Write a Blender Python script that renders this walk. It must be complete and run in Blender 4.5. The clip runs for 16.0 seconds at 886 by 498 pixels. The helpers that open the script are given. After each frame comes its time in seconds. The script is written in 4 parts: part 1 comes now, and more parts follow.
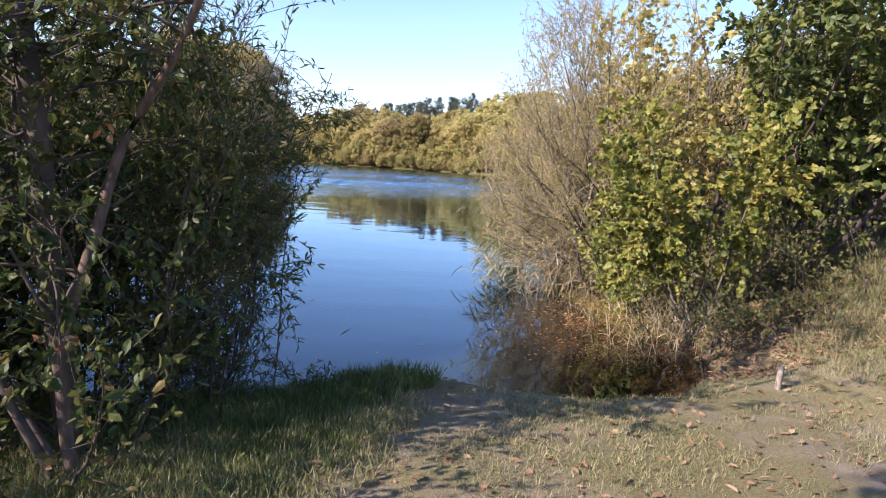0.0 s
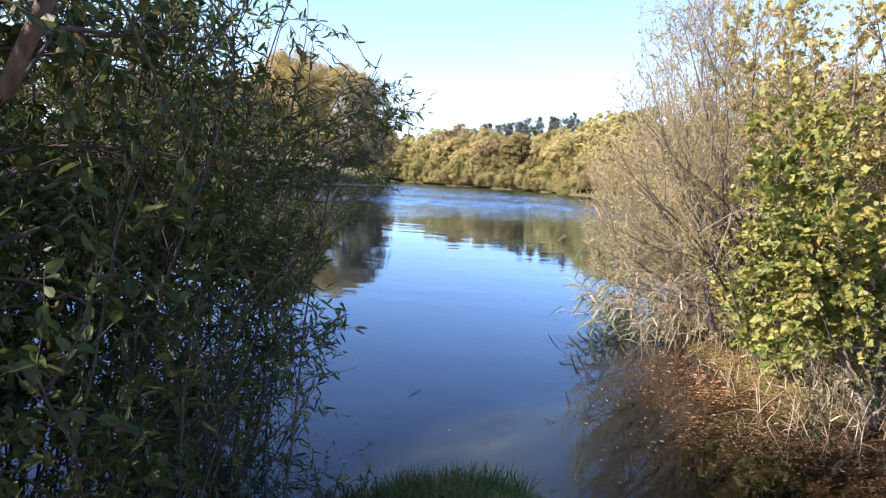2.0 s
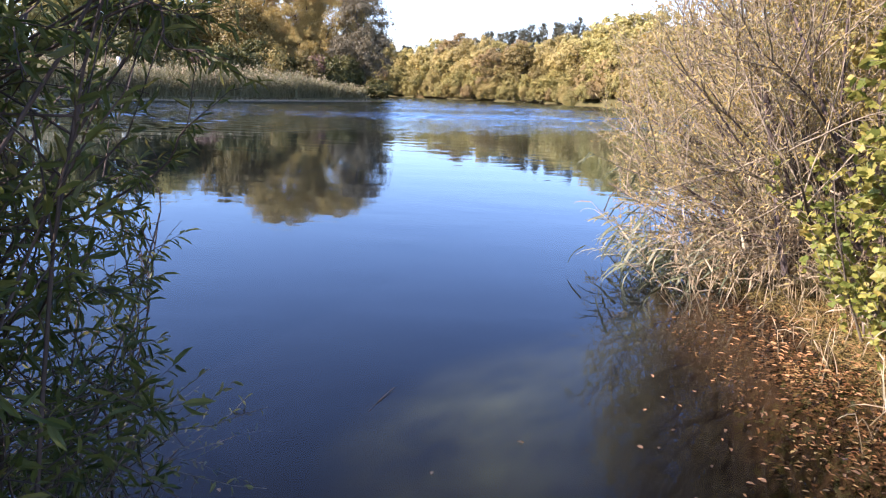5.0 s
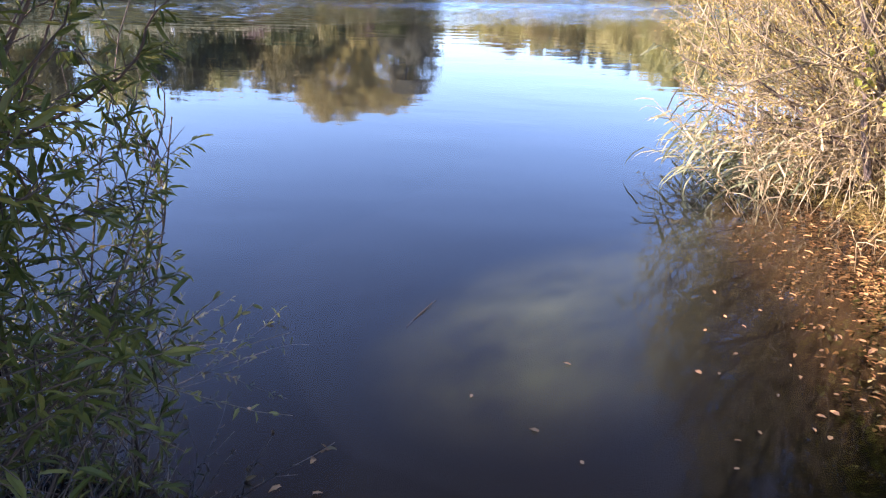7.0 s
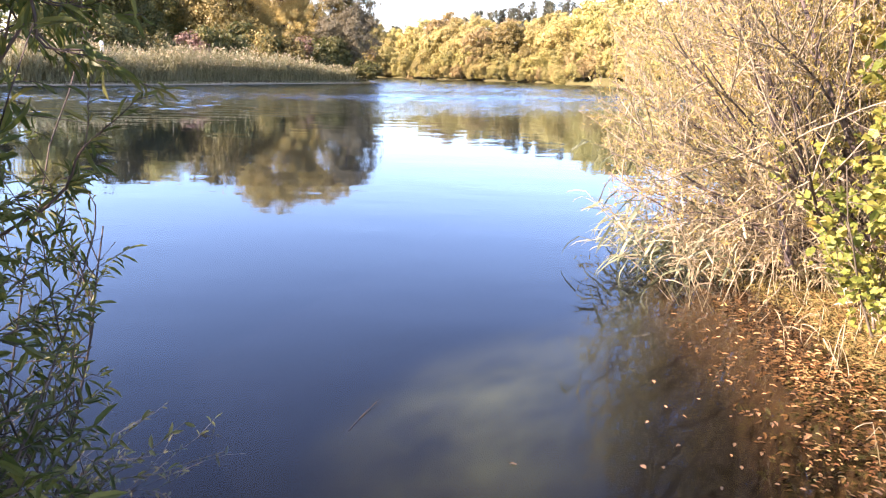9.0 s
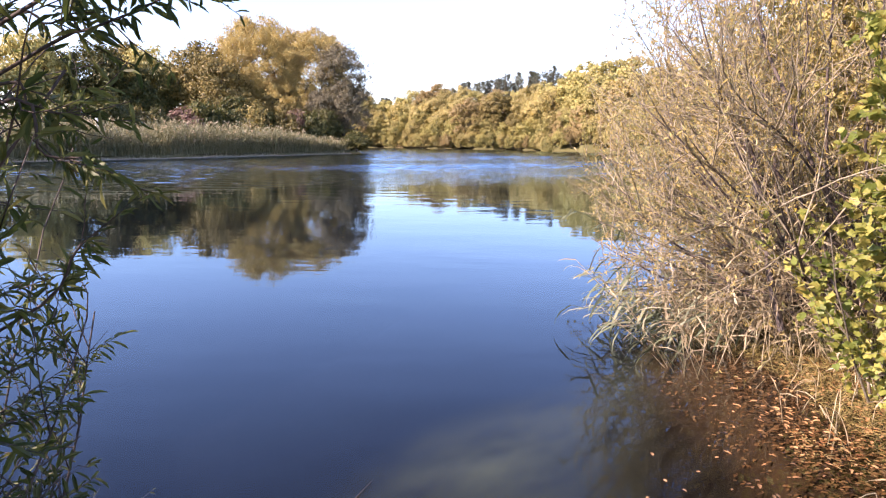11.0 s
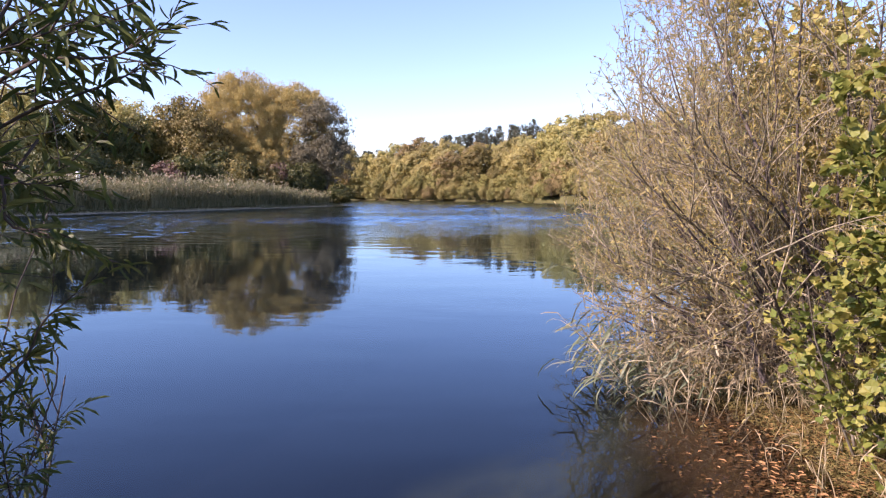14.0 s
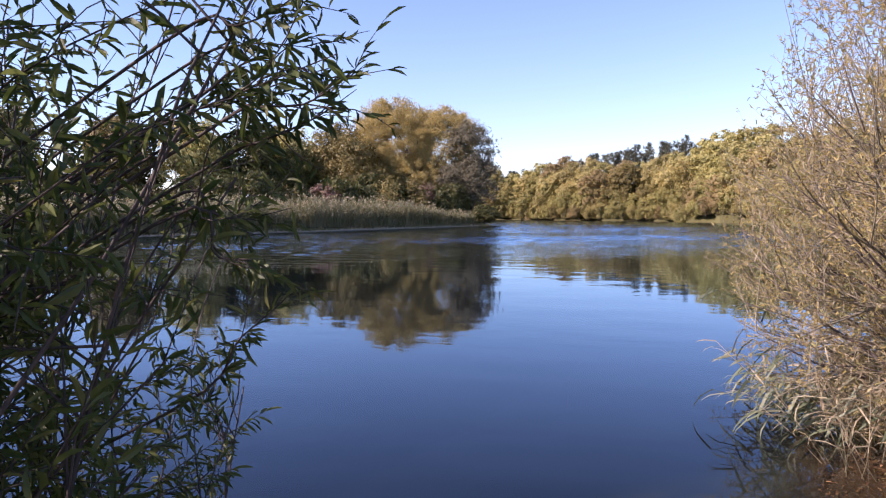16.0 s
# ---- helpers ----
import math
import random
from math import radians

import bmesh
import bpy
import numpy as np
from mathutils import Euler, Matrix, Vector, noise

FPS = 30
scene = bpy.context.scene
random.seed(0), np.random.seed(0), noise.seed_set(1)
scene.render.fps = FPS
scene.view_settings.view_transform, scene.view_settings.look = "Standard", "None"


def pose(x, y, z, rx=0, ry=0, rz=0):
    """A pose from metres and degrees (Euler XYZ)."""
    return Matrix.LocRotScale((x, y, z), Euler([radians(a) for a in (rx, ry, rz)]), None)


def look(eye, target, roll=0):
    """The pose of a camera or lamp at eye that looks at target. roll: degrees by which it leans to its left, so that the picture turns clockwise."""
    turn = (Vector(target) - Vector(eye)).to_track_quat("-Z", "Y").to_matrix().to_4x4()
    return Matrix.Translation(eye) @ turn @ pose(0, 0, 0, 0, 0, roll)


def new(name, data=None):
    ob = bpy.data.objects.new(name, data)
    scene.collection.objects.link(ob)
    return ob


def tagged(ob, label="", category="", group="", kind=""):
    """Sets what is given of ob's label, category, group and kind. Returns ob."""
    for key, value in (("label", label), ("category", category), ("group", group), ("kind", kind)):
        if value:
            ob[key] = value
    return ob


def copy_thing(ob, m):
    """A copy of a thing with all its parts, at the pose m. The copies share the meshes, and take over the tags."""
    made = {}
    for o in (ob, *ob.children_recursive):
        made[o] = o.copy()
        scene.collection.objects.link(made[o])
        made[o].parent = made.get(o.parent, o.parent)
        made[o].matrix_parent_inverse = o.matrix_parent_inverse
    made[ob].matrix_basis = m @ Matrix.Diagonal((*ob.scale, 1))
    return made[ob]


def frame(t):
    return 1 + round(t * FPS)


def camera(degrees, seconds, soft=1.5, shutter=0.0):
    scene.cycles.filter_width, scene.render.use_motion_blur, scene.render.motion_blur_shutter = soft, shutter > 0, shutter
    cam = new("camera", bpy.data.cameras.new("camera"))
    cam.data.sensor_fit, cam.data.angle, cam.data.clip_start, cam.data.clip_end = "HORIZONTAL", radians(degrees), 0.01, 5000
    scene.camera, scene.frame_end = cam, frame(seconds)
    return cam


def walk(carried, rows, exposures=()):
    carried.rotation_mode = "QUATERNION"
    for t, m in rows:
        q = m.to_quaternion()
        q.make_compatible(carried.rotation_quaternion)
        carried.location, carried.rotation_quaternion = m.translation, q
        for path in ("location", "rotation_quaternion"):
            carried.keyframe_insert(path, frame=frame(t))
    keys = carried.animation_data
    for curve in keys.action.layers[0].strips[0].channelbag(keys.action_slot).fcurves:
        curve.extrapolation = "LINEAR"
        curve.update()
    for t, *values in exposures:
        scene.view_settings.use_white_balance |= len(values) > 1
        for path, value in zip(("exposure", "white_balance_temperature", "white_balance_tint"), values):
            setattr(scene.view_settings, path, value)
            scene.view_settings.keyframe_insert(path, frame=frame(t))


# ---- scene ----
cam = camera(65.2, 16.0, 1.2)
METRES, EYE, TILT, LEAN, TURN = 4.7, 2.02, -7.3, -3.2, 0.0
ROWS = [
    (0.0, 0.0, 0.0, 0.0, 0.0, 0.0, -0.0),
    (0.5, 0.01, 0.0891, 0.0115, 0.75, 0.95, -0.17),
    (1.0, 0.0099, 0.1963, 0.025, 5.52, -0.72, -0.31),
    (1.5, 0.0072, 0.2853, 0.0379, 6.59, 1.68, -2.0),
    (2.0, 0.0024, 0.3632, 0.0448, 8.02, 1.55, -1.27),
    (2.5, -0.009, 0.4515, 0.0645, 12.74, 4.68, -2.09),
    (3.0, -0.0266, 0.5277, 0.071, 8.04, 2.67, -0.56),
    (5.5, -0.0256, 0.8607, 0.0876, 8.6, -5.77, 0.55),
    (6.0, -0.0366, 0.8825, 0.0923, 10.76, -4.92, 0.09),
    (6.5, -0.0303, 0.8842, 0.0908, 12.61, -7.24, -0.35),
    (7.0, -0.0281, 0.8887, 0.0857, 12.58, -13.78, 0.66),
    (7.5, -0.0284, 0.8918, 0.0842, 10.13, -18.5, 1.45),
    (8.0, -0.0274, 0.8933, 0.0915, 9.03, -15.09, 1.77),
    (8.5, -0.0273, 0.8938, 0.0981, 8.2, -10.44, 0.73),
    (9.0, -0.026, 0.8917, 0.1033, 7.67, -6.95, 1.15),
    (11.5, -0.0242, 0.8875, 0.1161, 6.8, -0.65, 2.35),
    (12.0, -0.0227, 0.8865, 0.1178, 6.22, 0.07, 2.19),
    (12.5, -0.0233, 0.89, 0.1197, 6.51, 0.1, 2.53),
    (13.0, -0.0226, 0.8918, 0.1196, 5.96, 0.85, 2.68),
    (13.5, -0.0213, 0.8907, 0.1214, 5.64, 2.05, 2.46),
    (14.0, -0.0216, 0.8905, 0.1212, 5.53, 2.67, 2.71),
    (14.5, -0.0231, 0.885, 0.1226, 4.18, 3.47, 2.46),
    (15.0, -0.0283, 0.8752, 0.1298, 8.0, 2.94, 2.77),
    (15.5, -0.0296, 0.8813, 0.1276, 13.67, 4.3, 1.83),
    (16.0, -0.0285, 0.8824, 0.126, 17.36, 4.71, 1.39),
]
walk(cam, [(t, pose(0, 0, EYE, TILT, LEAN, TURN) @ pose(METRES * x, METRES * y, METRES * z, 90 + pitch, roll, yaw)) for t, x, y, z, yaw, pitch, roll in ROWS],
     [(0.0, 1.17, 6100, 24), (1.0, 1.45, 6100, 24), (1.5, 1.5, 6000, 25), (2.5, 1.5, 5950, 26), (3.0, 1.34, 5950, 28), (5.5, 1.75, 6350, 33), (6.0, 1.9, 6500, 34), (7.0, 2.15, 6750, 34), (8.0, 2.45, 7000, 34), (9.0, 2.42, 7100, 34), (11.5, 1.48, 6500, 35), (13.0, 1.23, 6350, 35), (16.0, 0.94, 6200, 37)])

# ---- world and sun ----
SUN_TO = Vector((-0.76, -0.43, 0.58)).normalized()
world = bpy.data.worlds.new("sky")
scene.world = world
world.use_nodes = True
wn = world.node_tree.nodes
sky = wn.new("ShaderNodeTexSky")
sky.sky_type, sky.sun_disc = "NISHITA", False
sky.sun_elevation = math.asin(SUN_TO.z)
sky.sun_rotation = math.atan2(SUN_TO.x, SUN_TO.y)
sky.air_density, sky.dust_density, sky.ozone_density = 1.0, 0.15, 3.2
wn["Background"].inputs[1].default_value = 0.122
sky_tone = wn.new("ShaderNodeHueSaturation")
sky_tone.inputs["Saturation"].default_value = 1.0
world.node_tree.links.new(sky.outputs[0], sky_tone.inputs["Color"])
world.node_tree.links.new(sky_tone.outputs[0], wn["Background"].inputs[0])
sun = new("sun", bpy.data.lights.new("sun", "SUN"))
sun.data.energy, sun.data.angle, sun.data.color = 5.0, radians(0.53), (1.0, 0.90, 0.74)
sun.matrix_world = look(SUN_TO * 50, (0, 0, 0))

# ---- small tools ----
RNG = np.random.default_rng(7)


def unit(v):
    v = np.asarray(v, float)
    return v / np.maximum(np.linalg.norm(v, axis=-1, keepdims=True), 1e-9)


class Geo:
    """Collects triangles for one mesh."""

    def __init__(self):
        self.v, self.f, self.n = [], [], 0

    def add(self, v, f):
        self.v.append(np.asarray(v, float).reshape(-1, 3))
        self.f.append(np.asarray(f, int).reshape(-1, 3) + self.n)
        self.n += len(self.v[-1])

    def mesh(self, name, material, smooth=False):
        me = bpy.data.meshes.new(name)
        if self.n:
            v, f = np.concatenate(self.v), np.concatenate(self.f)
            me.vertices.add(len(v))
            me.vertices.foreach_set("co", v.astype(np.float32).ravel())
            me.loops.add(f.size)
            me.loops.foreach_set("vertex_index", f.astype(np.int32).ravel())
            me.polygons.add(len(f))
            me.polygons.foreach_set("loop_start", np.arange(0, f.size, 3, dtype=np.int32))
            me.polygons.foreach_set("use_smooth", np.full(len(f), smooth))
            me.update(calc_edges=True)
        me.materials.append(material)
        return me


def part(name, geo, material, parent=None, label="", smooth=False):
    ob = new(name, geo.mesh(name, material, smooth))
    if parent is not None:
        ob.parent = parent
    return tagged(ob, label)


def thing(name, place, label, category, group=""):
    ob = new(name)
    ob.location = place
    return tagged(ob, label, category, group)


def tube(geo, pts, r0, r1, sides=5):
    pts = np.asarray(pts, float)
    n = len(pts)
    d = unit(np.gradient(pts, axis=0))
    ref = np.where(np.abs(d[:, 2:3]) > 0.9, [[1.0, 0, 0]], [[0, 0, 1.0]])
    a = unit(np.cross(d, ref))
    b = np.cross(d, a)
    r = np.linspace(r0, r1, n)[:, None, None]
    ang = np.arange(sides) * 2 * np.pi / sides
    ring = pts[:, None] + r * (a[:, None] * np.cos(ang)[None, :, None] + b[:, None] * np.sin(ang)[None, :, None])
    i, j = np.meshgrid(np.arange(n - 1), np.arange(sides), indexing="ij")
    p = (i * sides + j).ravel()
    q = (i * sides + (j + 1) % sides).ravel()
    f = np.concatenate([np.stack([p, q, q + sides], 1), np.stack([p, q + sides, p + sides], 1)])
    cap = np.array([[(n - 1) * sides, (n - 1) * sides + k, (n - 1) * sides + k + 1] for k in range(1, sides - 1)])
    geo.add(ring.reshape(-1, 3), np.concatenate([f, cap]))


def grow(rng, start, way, length, steps=7, wobble=0.12, lift=0.0):
    """A crooked line from start along way; lift bends it up (plus) or lets it hang (minus)."""
    p, d = np.array(start, float), unit(np.array(way, float))
    out = [p]
    for _ in range(steps):
        d = unit(d + rng.normal(0, wobble, 3) + np.array([0, 0, lift]))
        p = p + d * length / steps
        out.append(p)
    return np.array(out)


def along(pts, s):
    """Points and directions at the fractions s of a line."""
    s = np.asarray(s) * (len(pts) - 1)
    i = np.minimum(s.astype(int), len(pts) - 2)
    k = (s - i)[:, None]
    return pts[i] * (1 - k) + pts[i + 1] * k, unit(pts[i + 1] - pts[i])


LEAF = {
    "lance": ([(0, 0, 0), (0.42, 0.5, 0.07), (0.42, -0.5, 0.07), (1, 0, -0.1)], [(0, 3, 1), (0, 2, 3)]),
    "oval": ([(0, 0, 0), (0.3, 0.46, 0.06), (0.3, -0.46, 0.06), (0.72, 0.36, 0.02), (0.72, -0.36, 0.02), (1, 0, -0.14), (0.5, 0, -0.02)],
             [(0, 6, 1), (0, 2, 6), (1, 6, 3), (6, 2, 4), (6, 4, 5), (6, 5, 3)]),
    "maple": ([(0, 0, 0), (0.0, 0.38, 0.05), (0.26, 0.40, 0.05), (0.48, 0.56, 0.03), (0.64, 0.36, 0.02), (1, 0, -0.2),
               (0.64, -0.36, 0.02), (0.48, -0.56, 0.03), (0.26, -0.40, 0.05), (0.0, -0.38, 0.05), (0.4, 0, -0.03)],
              [(10, 1, 0), (10, 2, 1), (10, 3, 2), (10, 4, 3), (10, 5, 4), (10, 6, 5), (10, 7, 6), (10, 8, 7), (10, 9, 8), (10, 0, 9)]),
    "grass": ([(0, 0.5, 0), (0, -0.5, 0), (0.55, 0.36, 0.07), (0.55, -0.36, 0.07), (1, 0, -0.14)], [(0, 1, 3), (0, 3, 2), (2, 3, 4)]),
    "blade": ([(0, 0.5, 0), (0, -0.5, 0), (0.5, 0.42, 0.09), (0.5, -0.42, 0.09), (0.82, 0.24, 0.02), (0.82, -0.24, 0.02), (1, 0, -0.12)],
              [(0, 1, 3), (0, 3, 2), (2, 3, 5), (2, 5, 4), (4, 5, 6)]),
}


def leaves(geo, base, way, normal, length, width, shape="lance"):
    """Adds one leaf at each base point."""
    if not len(base):
        return
    tv, tf = (np.array(a) for a in LEAF[shape])
    d = unit(way)
    s = unit(np.cross(d, normal))
    n = np.cross(s, d)
    L = np.broadcast_to(np.asarray(length, float), (len(base),))[:, None, None]
    W = np.broadcast_to(np.asarray(width, float), (len(base),))[:, None, None]
    v = base[:, None] + L * (tv[None, :, :1] * d[:, None] + tv[None, :, 2:] * n[:, None]) + W * tv[None, :, 1:2] * s[:, None]
    f = tf[None] + (np.arange(len(base)) * len(tv))[:, None, None]
    geo.add(v, f)


# ---- materials ----
def nodes_of(name):
    m = bpy.data.materials.new(name)
    m.use_nodes = True
    nt = m.node_tree
    return m, nt, nt.nodes["Principled BSDF"], lambda k: nt.nodes.new("ShaderNode" + k), nt.links.new


def ramp(node, cols):
    r = node("ValToRGB")
    e = r.color_ramp.elements
    while len(e) < len(cols):
        e.new(0.5)
    for k, c in enumerate(cols):
        e[k].position = k / max(1, len(cols) - 1)
        e[k].color = (*c, 1)
    return r


def leaf_material(name, cols, through_light=0.3, rough=0.5, patch=0.35, scale=1.2, sat=1.0):
    """Leaves: every leaf takes its own colour of the list, drifting in patches over the plant."""
    m, nt, bsdf, node, link = nodes_of(name)
    geo, co, info = node("NewGeometry"), node("TexCoord"), node("ObjectInfo")
    nz = node("TexNoise")
    nz.inputs["Scale"].default_value, nz.inputs["Detail"].default_value = scale, 3
    link(co.outputs["Object"], nz.inputs["Vector"])
    mix = node("Mix")
    mix.inputs[0].default_value = patch
    link(geo.outputs["Random Per Island"], mix.inputs[2])
    stretch = node("MapRange")
    stretch.inputs[1].default_value, stretch.inputs[2].default_value = 0.3, 0.7
    link(nz.outputs[0], stretch.inputs[0])
    link(stretch.outputs[0], mix.inputs[3])
    r = ramp(node, cols)
    link(mix.outputs[0], r.inputs[0])
    hsv = node("HueSaturation")
    val = node("MapRange")
    val.inputs[3].default_value, val.inputs[4].default_value = 0.82, 1.2
    link(info.outputs["Random"], val.inputs[0])
    hsv.inputs["Saturation"].default_value = sat
    link(val.outputs[0], hsv.inputs["Value"])
    link(r.outputs[0], hsv.inputs["Color"])
    link(hsv.outputs[0], bsdf.inputs["Base Color"])
    bsdf.inputs["Roughness"].default_value = rough
    bsdf.inputs["Specular IOR Level"].default_value = 0.35
    tr, sh = node("BsdfTranslucent"), node("MixShader")
    sh.inputs[0].default_value = through_light
    link(hsv.outputs[0], tr.inputs[0])
    link(bsdf.outputs[0], sh.inputs[1])
    link(tr.outputs[0], sh.inputs[2])
    link(sh.outputs[0], nt.nodes["Material Output"].inputs[0])
    return m


def bark_material(name, a, b, scale=14):
    m, nt, bsdf, node, link = nodes_of(name)
    co, mp, nz, bump = node("TexCoord"), node("Mapping"), node("TexNoise"), node("Bump")
    mp.inputs["Scale"].default_value = (1, 1, 0.25)
    nz.inputs["Scale"].default_value, nz.inputs["Detail"].default_value = scale, 6
    link(co.outputs["Object"], mp.inputs[0])
    link(mp.outputs[0], nz.inputs["Vector"])
    r = ramp(node, [a, a, b, b])
    link(nz.outputs[0], r.inputs[0])
    link(r.outputs[0], bsdf.inputs["Base Color"])
    bsdf.inputs["Roughness"].default_value = 0.85
    bump.inputs["Strength"].default_value, bump.inputs["Distance"].default_value = 0.6, 0.01
    link(nz.outputs[0], bump.inputs["Height"])
    link(bump.outputs[0], bsdf.inputs["Normal"])
    return m


BARK_DARK = bark_material("bark_dark", (0.035, 0.027, 0.022), (0.10, 0.07, 0.055))
BARK_LIMB = bark_material("bark_limb", (0.06, 0.038, 0.028), (0.15, 0.095, 0.068), 30)
BARK_GREY = bark_material("bark_grey", (0.085, 0.068, 0.047), (0.215, 0.178, 0.128), 40)
TWIG_PALE = bark_material("twig_pale", (0.13, 0.105, 0.085), (0.30, 0.25, 0.20), 60)
TWIG_WILLOW = bark_material("willow_twig", (0.125, 0.10, 0.063), (0.37, 0.305, 0.20), 50)
BARK_BROWN = bark_material("bark_brown", (0.045, 0.032, 0.027), (0.14, 0.105, 0.09), 50)
L_BROWN = leaf_material("brown_leaves", [(0.11, 0.095, 0.03), (0.18, 0.15, 0.045), (0.27, 0.205, 0.065), (0.33, 0.24, 0.08)], 0.25, scale=0.3)
L_YELLOW = leaf_material("yellow_maple_leaves", [(0.28, 0.28, 0.06), (0.42, 0.37, 0.08), (0.52, 0.41, 0.10), (0.48, 0.33, 0.08)], 0.42, sat=0.9)
L_WILLOW = leaf_material("willow_leaves", [(0.040, 0.058, 0.014), (0.066, 0.092, 0.021), (0.12, 0.138, 0.036), (0.22, 0.195, 0.06)], 0.42)
L_BROAD = leaf_material("broad_leaves", [(0.027, 0.043, 0.011), (0.048, 0.074, 0.018), (0.092, 0.104, 0.028), (0.17, 0.10, 0.035)], 0.38)
L_MAPLE = leaf_material("maple_leaves", [(0.095, 0.135, 0.03), (0.18, 0.215, 0.043), (0.29, 0.295, 0.065), (0.41, 0.365, 0.09), (0.41, 0.26, 0.065)], 0.42)
L_DEEP = leaf_material("deep_green_leaves", [(0.045, 0.07, 0.017), (0.085, 0.115, 0.028), (0.16, 0.175, 0.045), (0.27, 0.25, 0.065)], 0.28)
L_DRY = leaf_material("dry_willow_leaves", [(0.21, 0.18, 0.08), (0.36, 0.275, 0.11), (0.48, 0.38, 0.18), (0.26, 0.26, 0.12), (0.54, 0.37, 0.09)], 0.35, sat=1.12)
L_WGOLD = leaf_material("golden_willow_leaves", [(0.27, 0.22, 0.085), (0.41, 0.325, 0.12), (0.50, 0.39, 0.15), (0.31, 0.27, 0.14)], 0.3, scale=0.2)
L_GOLD = leaf_material("gold_leaves", [(0.25, 0.215, 0.05), (0.38, 0.315, 0.07), (0.49, 0.38, 0.10), (0.33, 0.28, 0.10)], 0.3, scale=0.25, sat=0.86)
L_WITHERED = leaf_material("withered_leaves", [(0.07, 0.05, 0.03), (0.13, 0.09, 0.05), (0.22, 0.13, 0.07), (0.12, 0.12, 0.05)], 0.25)
L_DRYGREEN = leaf_material("pale_willow_leaves", [(0.16, 0.18, 0.06), (0.24, 0.24, 0.08), (0.34, 0.31, 0.12)], 0.35)
L_SILVER = leaf_material("silver_leaves", [(0.15, 0.135, 0.08), (0.22, 0.195, 0.12), (0.30, 0.26, 0.165)], 0.25, scale=0.25)
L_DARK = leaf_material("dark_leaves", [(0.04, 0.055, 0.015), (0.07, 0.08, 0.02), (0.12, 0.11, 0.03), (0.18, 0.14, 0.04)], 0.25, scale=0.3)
L_OLIVE = leaf_material("olive_leaves", [(0.20, 0.195, 0.048), (0.34, 0.305, 0.065), (0.47, 0.39, 0.09), (0.40, 0.30, 0.085)], 0.3, scale=0.25, sat=0.86)
L_RUST = leaf_material("rust_leaves", [(0.24, 0.20, 0.07), (0.34, 0.26, 0.09), (0.38, 0.25, 0.09), (0.26, 0.23, 0.08)], 0.3, scale=0.25, sat=0.9)
L_PINE = leaf_material("pine_needles", [(0.09, 0.10, 0.065), (0.12, 0.13, 0.085), (0.16, 0.16, 0.11)], 0.2, scale=0.3)
L_RED = leaf_material("red_brush", [(0.14, 0.08, 0.06), (0.22, 0.13, 0.10), (0.20, 0.16, 0.10)], 0.2)
REED = leaf_material("reed_blades", [(0.085, 0.09, 0.042), (0.17, 0.165, 0.08), (0.28, 0.255, 0.14), (0.14, 0.145, 0.08)], 0.3, scale=0.5)
REED_DRY = leaf_material("dry_reed", [(0.25, 0.20, 0.115), (0.38, 0.30, 0.185), (0.53, 0.43, 0.28), (0.30, 0.285, 0.15)], 0.3)
REED_GREEN = leaf_material("green_reed", [(0.07, 0.09, 0.045), (0.14, 0.155, 0.085), (0.26, 0.25, 0.16)], 0.3)
GRASS = leaf_material("grass_green", [(0.06, 0.09, 0.02), (0.09, 0.13, 0.03), (0.16, 0.17, 0.06)], 0.3)
GRASS_DRY = leaf_material("grass_dry", [(0.085, 0.115, 0.035), (0.15, 0.17, 0.06), (0.26, 0.235, 0.11), (0.38, 0.325, 0.175), (0.13, 0.155, 0.05)], 0.3)
WEED = leaf_material("pondweed", [(0.16, 0.13, 0.045), (0.26, 0.20, 0.07), (0.38, 0.29, 0.11), (0.20, 0.18, 0.06)], 0.2)
FALLEN = leaf_material("fallen_leaves", [(0.32, 0.11, 0.04), (0.42, 0.17, 0.06), (0.48, 0.24, 0.10), (0.52, 0.34, 0.18), (0.60, 0.46, 0.30)], 0.2, 0.4, 0.2)
FLOAT = leaf_material("floating_scraps", [(0.14, 0.06, 0.025), (0.26, 0.11, 0.04), (0.36, 0.18, 0.06), (0.40, 0.29, 0.12), (0.30, 0.24, 0.09)], 0.15, 0.5, 0.3, 2)
LITTER = leaf_material("sunk_leaves", [(0.08, 0.045, 0.02), (0.15, 0.075, 0.03), (0.24, 0.12, 0.045), (0.34, 0.21, 0.09)], 0.1, 0.6, 0.3, 3)

LITTER_LAND = leaf_material("dry_leaves", [(0.13, 0.075, 0.04), (0.22, 0.13, 0.07), (0.32, 0.20, 0.11), (0.42, 0.31, 0.19)], 0.1, 0.7, 0.3, 3)

# ---- ground, pond bed and water ----
SHORE = np.array([(-1.15, 5.2), (-0.75, 5.62), (-0.2, 5.85), (0.3, 5.85), (0.8, 5.68), (1.3, 5.5), (2.1, 5.75), (2.7, 6.5), (3.1, 7.6),
                  (3.3, 8.8), (3.1, 9.9), (2.7, 10.8), (2.4, 12.2), (2.8, 15), (5.0, 22), (9.5, 40), (15, 70), (13.0, 94), (0, 116), (-12, 126), (-28, 140),
                  (-40, 136), (-32, 116), (-22, 98), (-20.5, 91), (-25, 83), (-30.5, 74), (-36, 64), (-42, 54), (-48, 40), (-42, 20), (-20, 10), (-6, 6.2), (-3, 5.2), (-1.9, 4.9)])


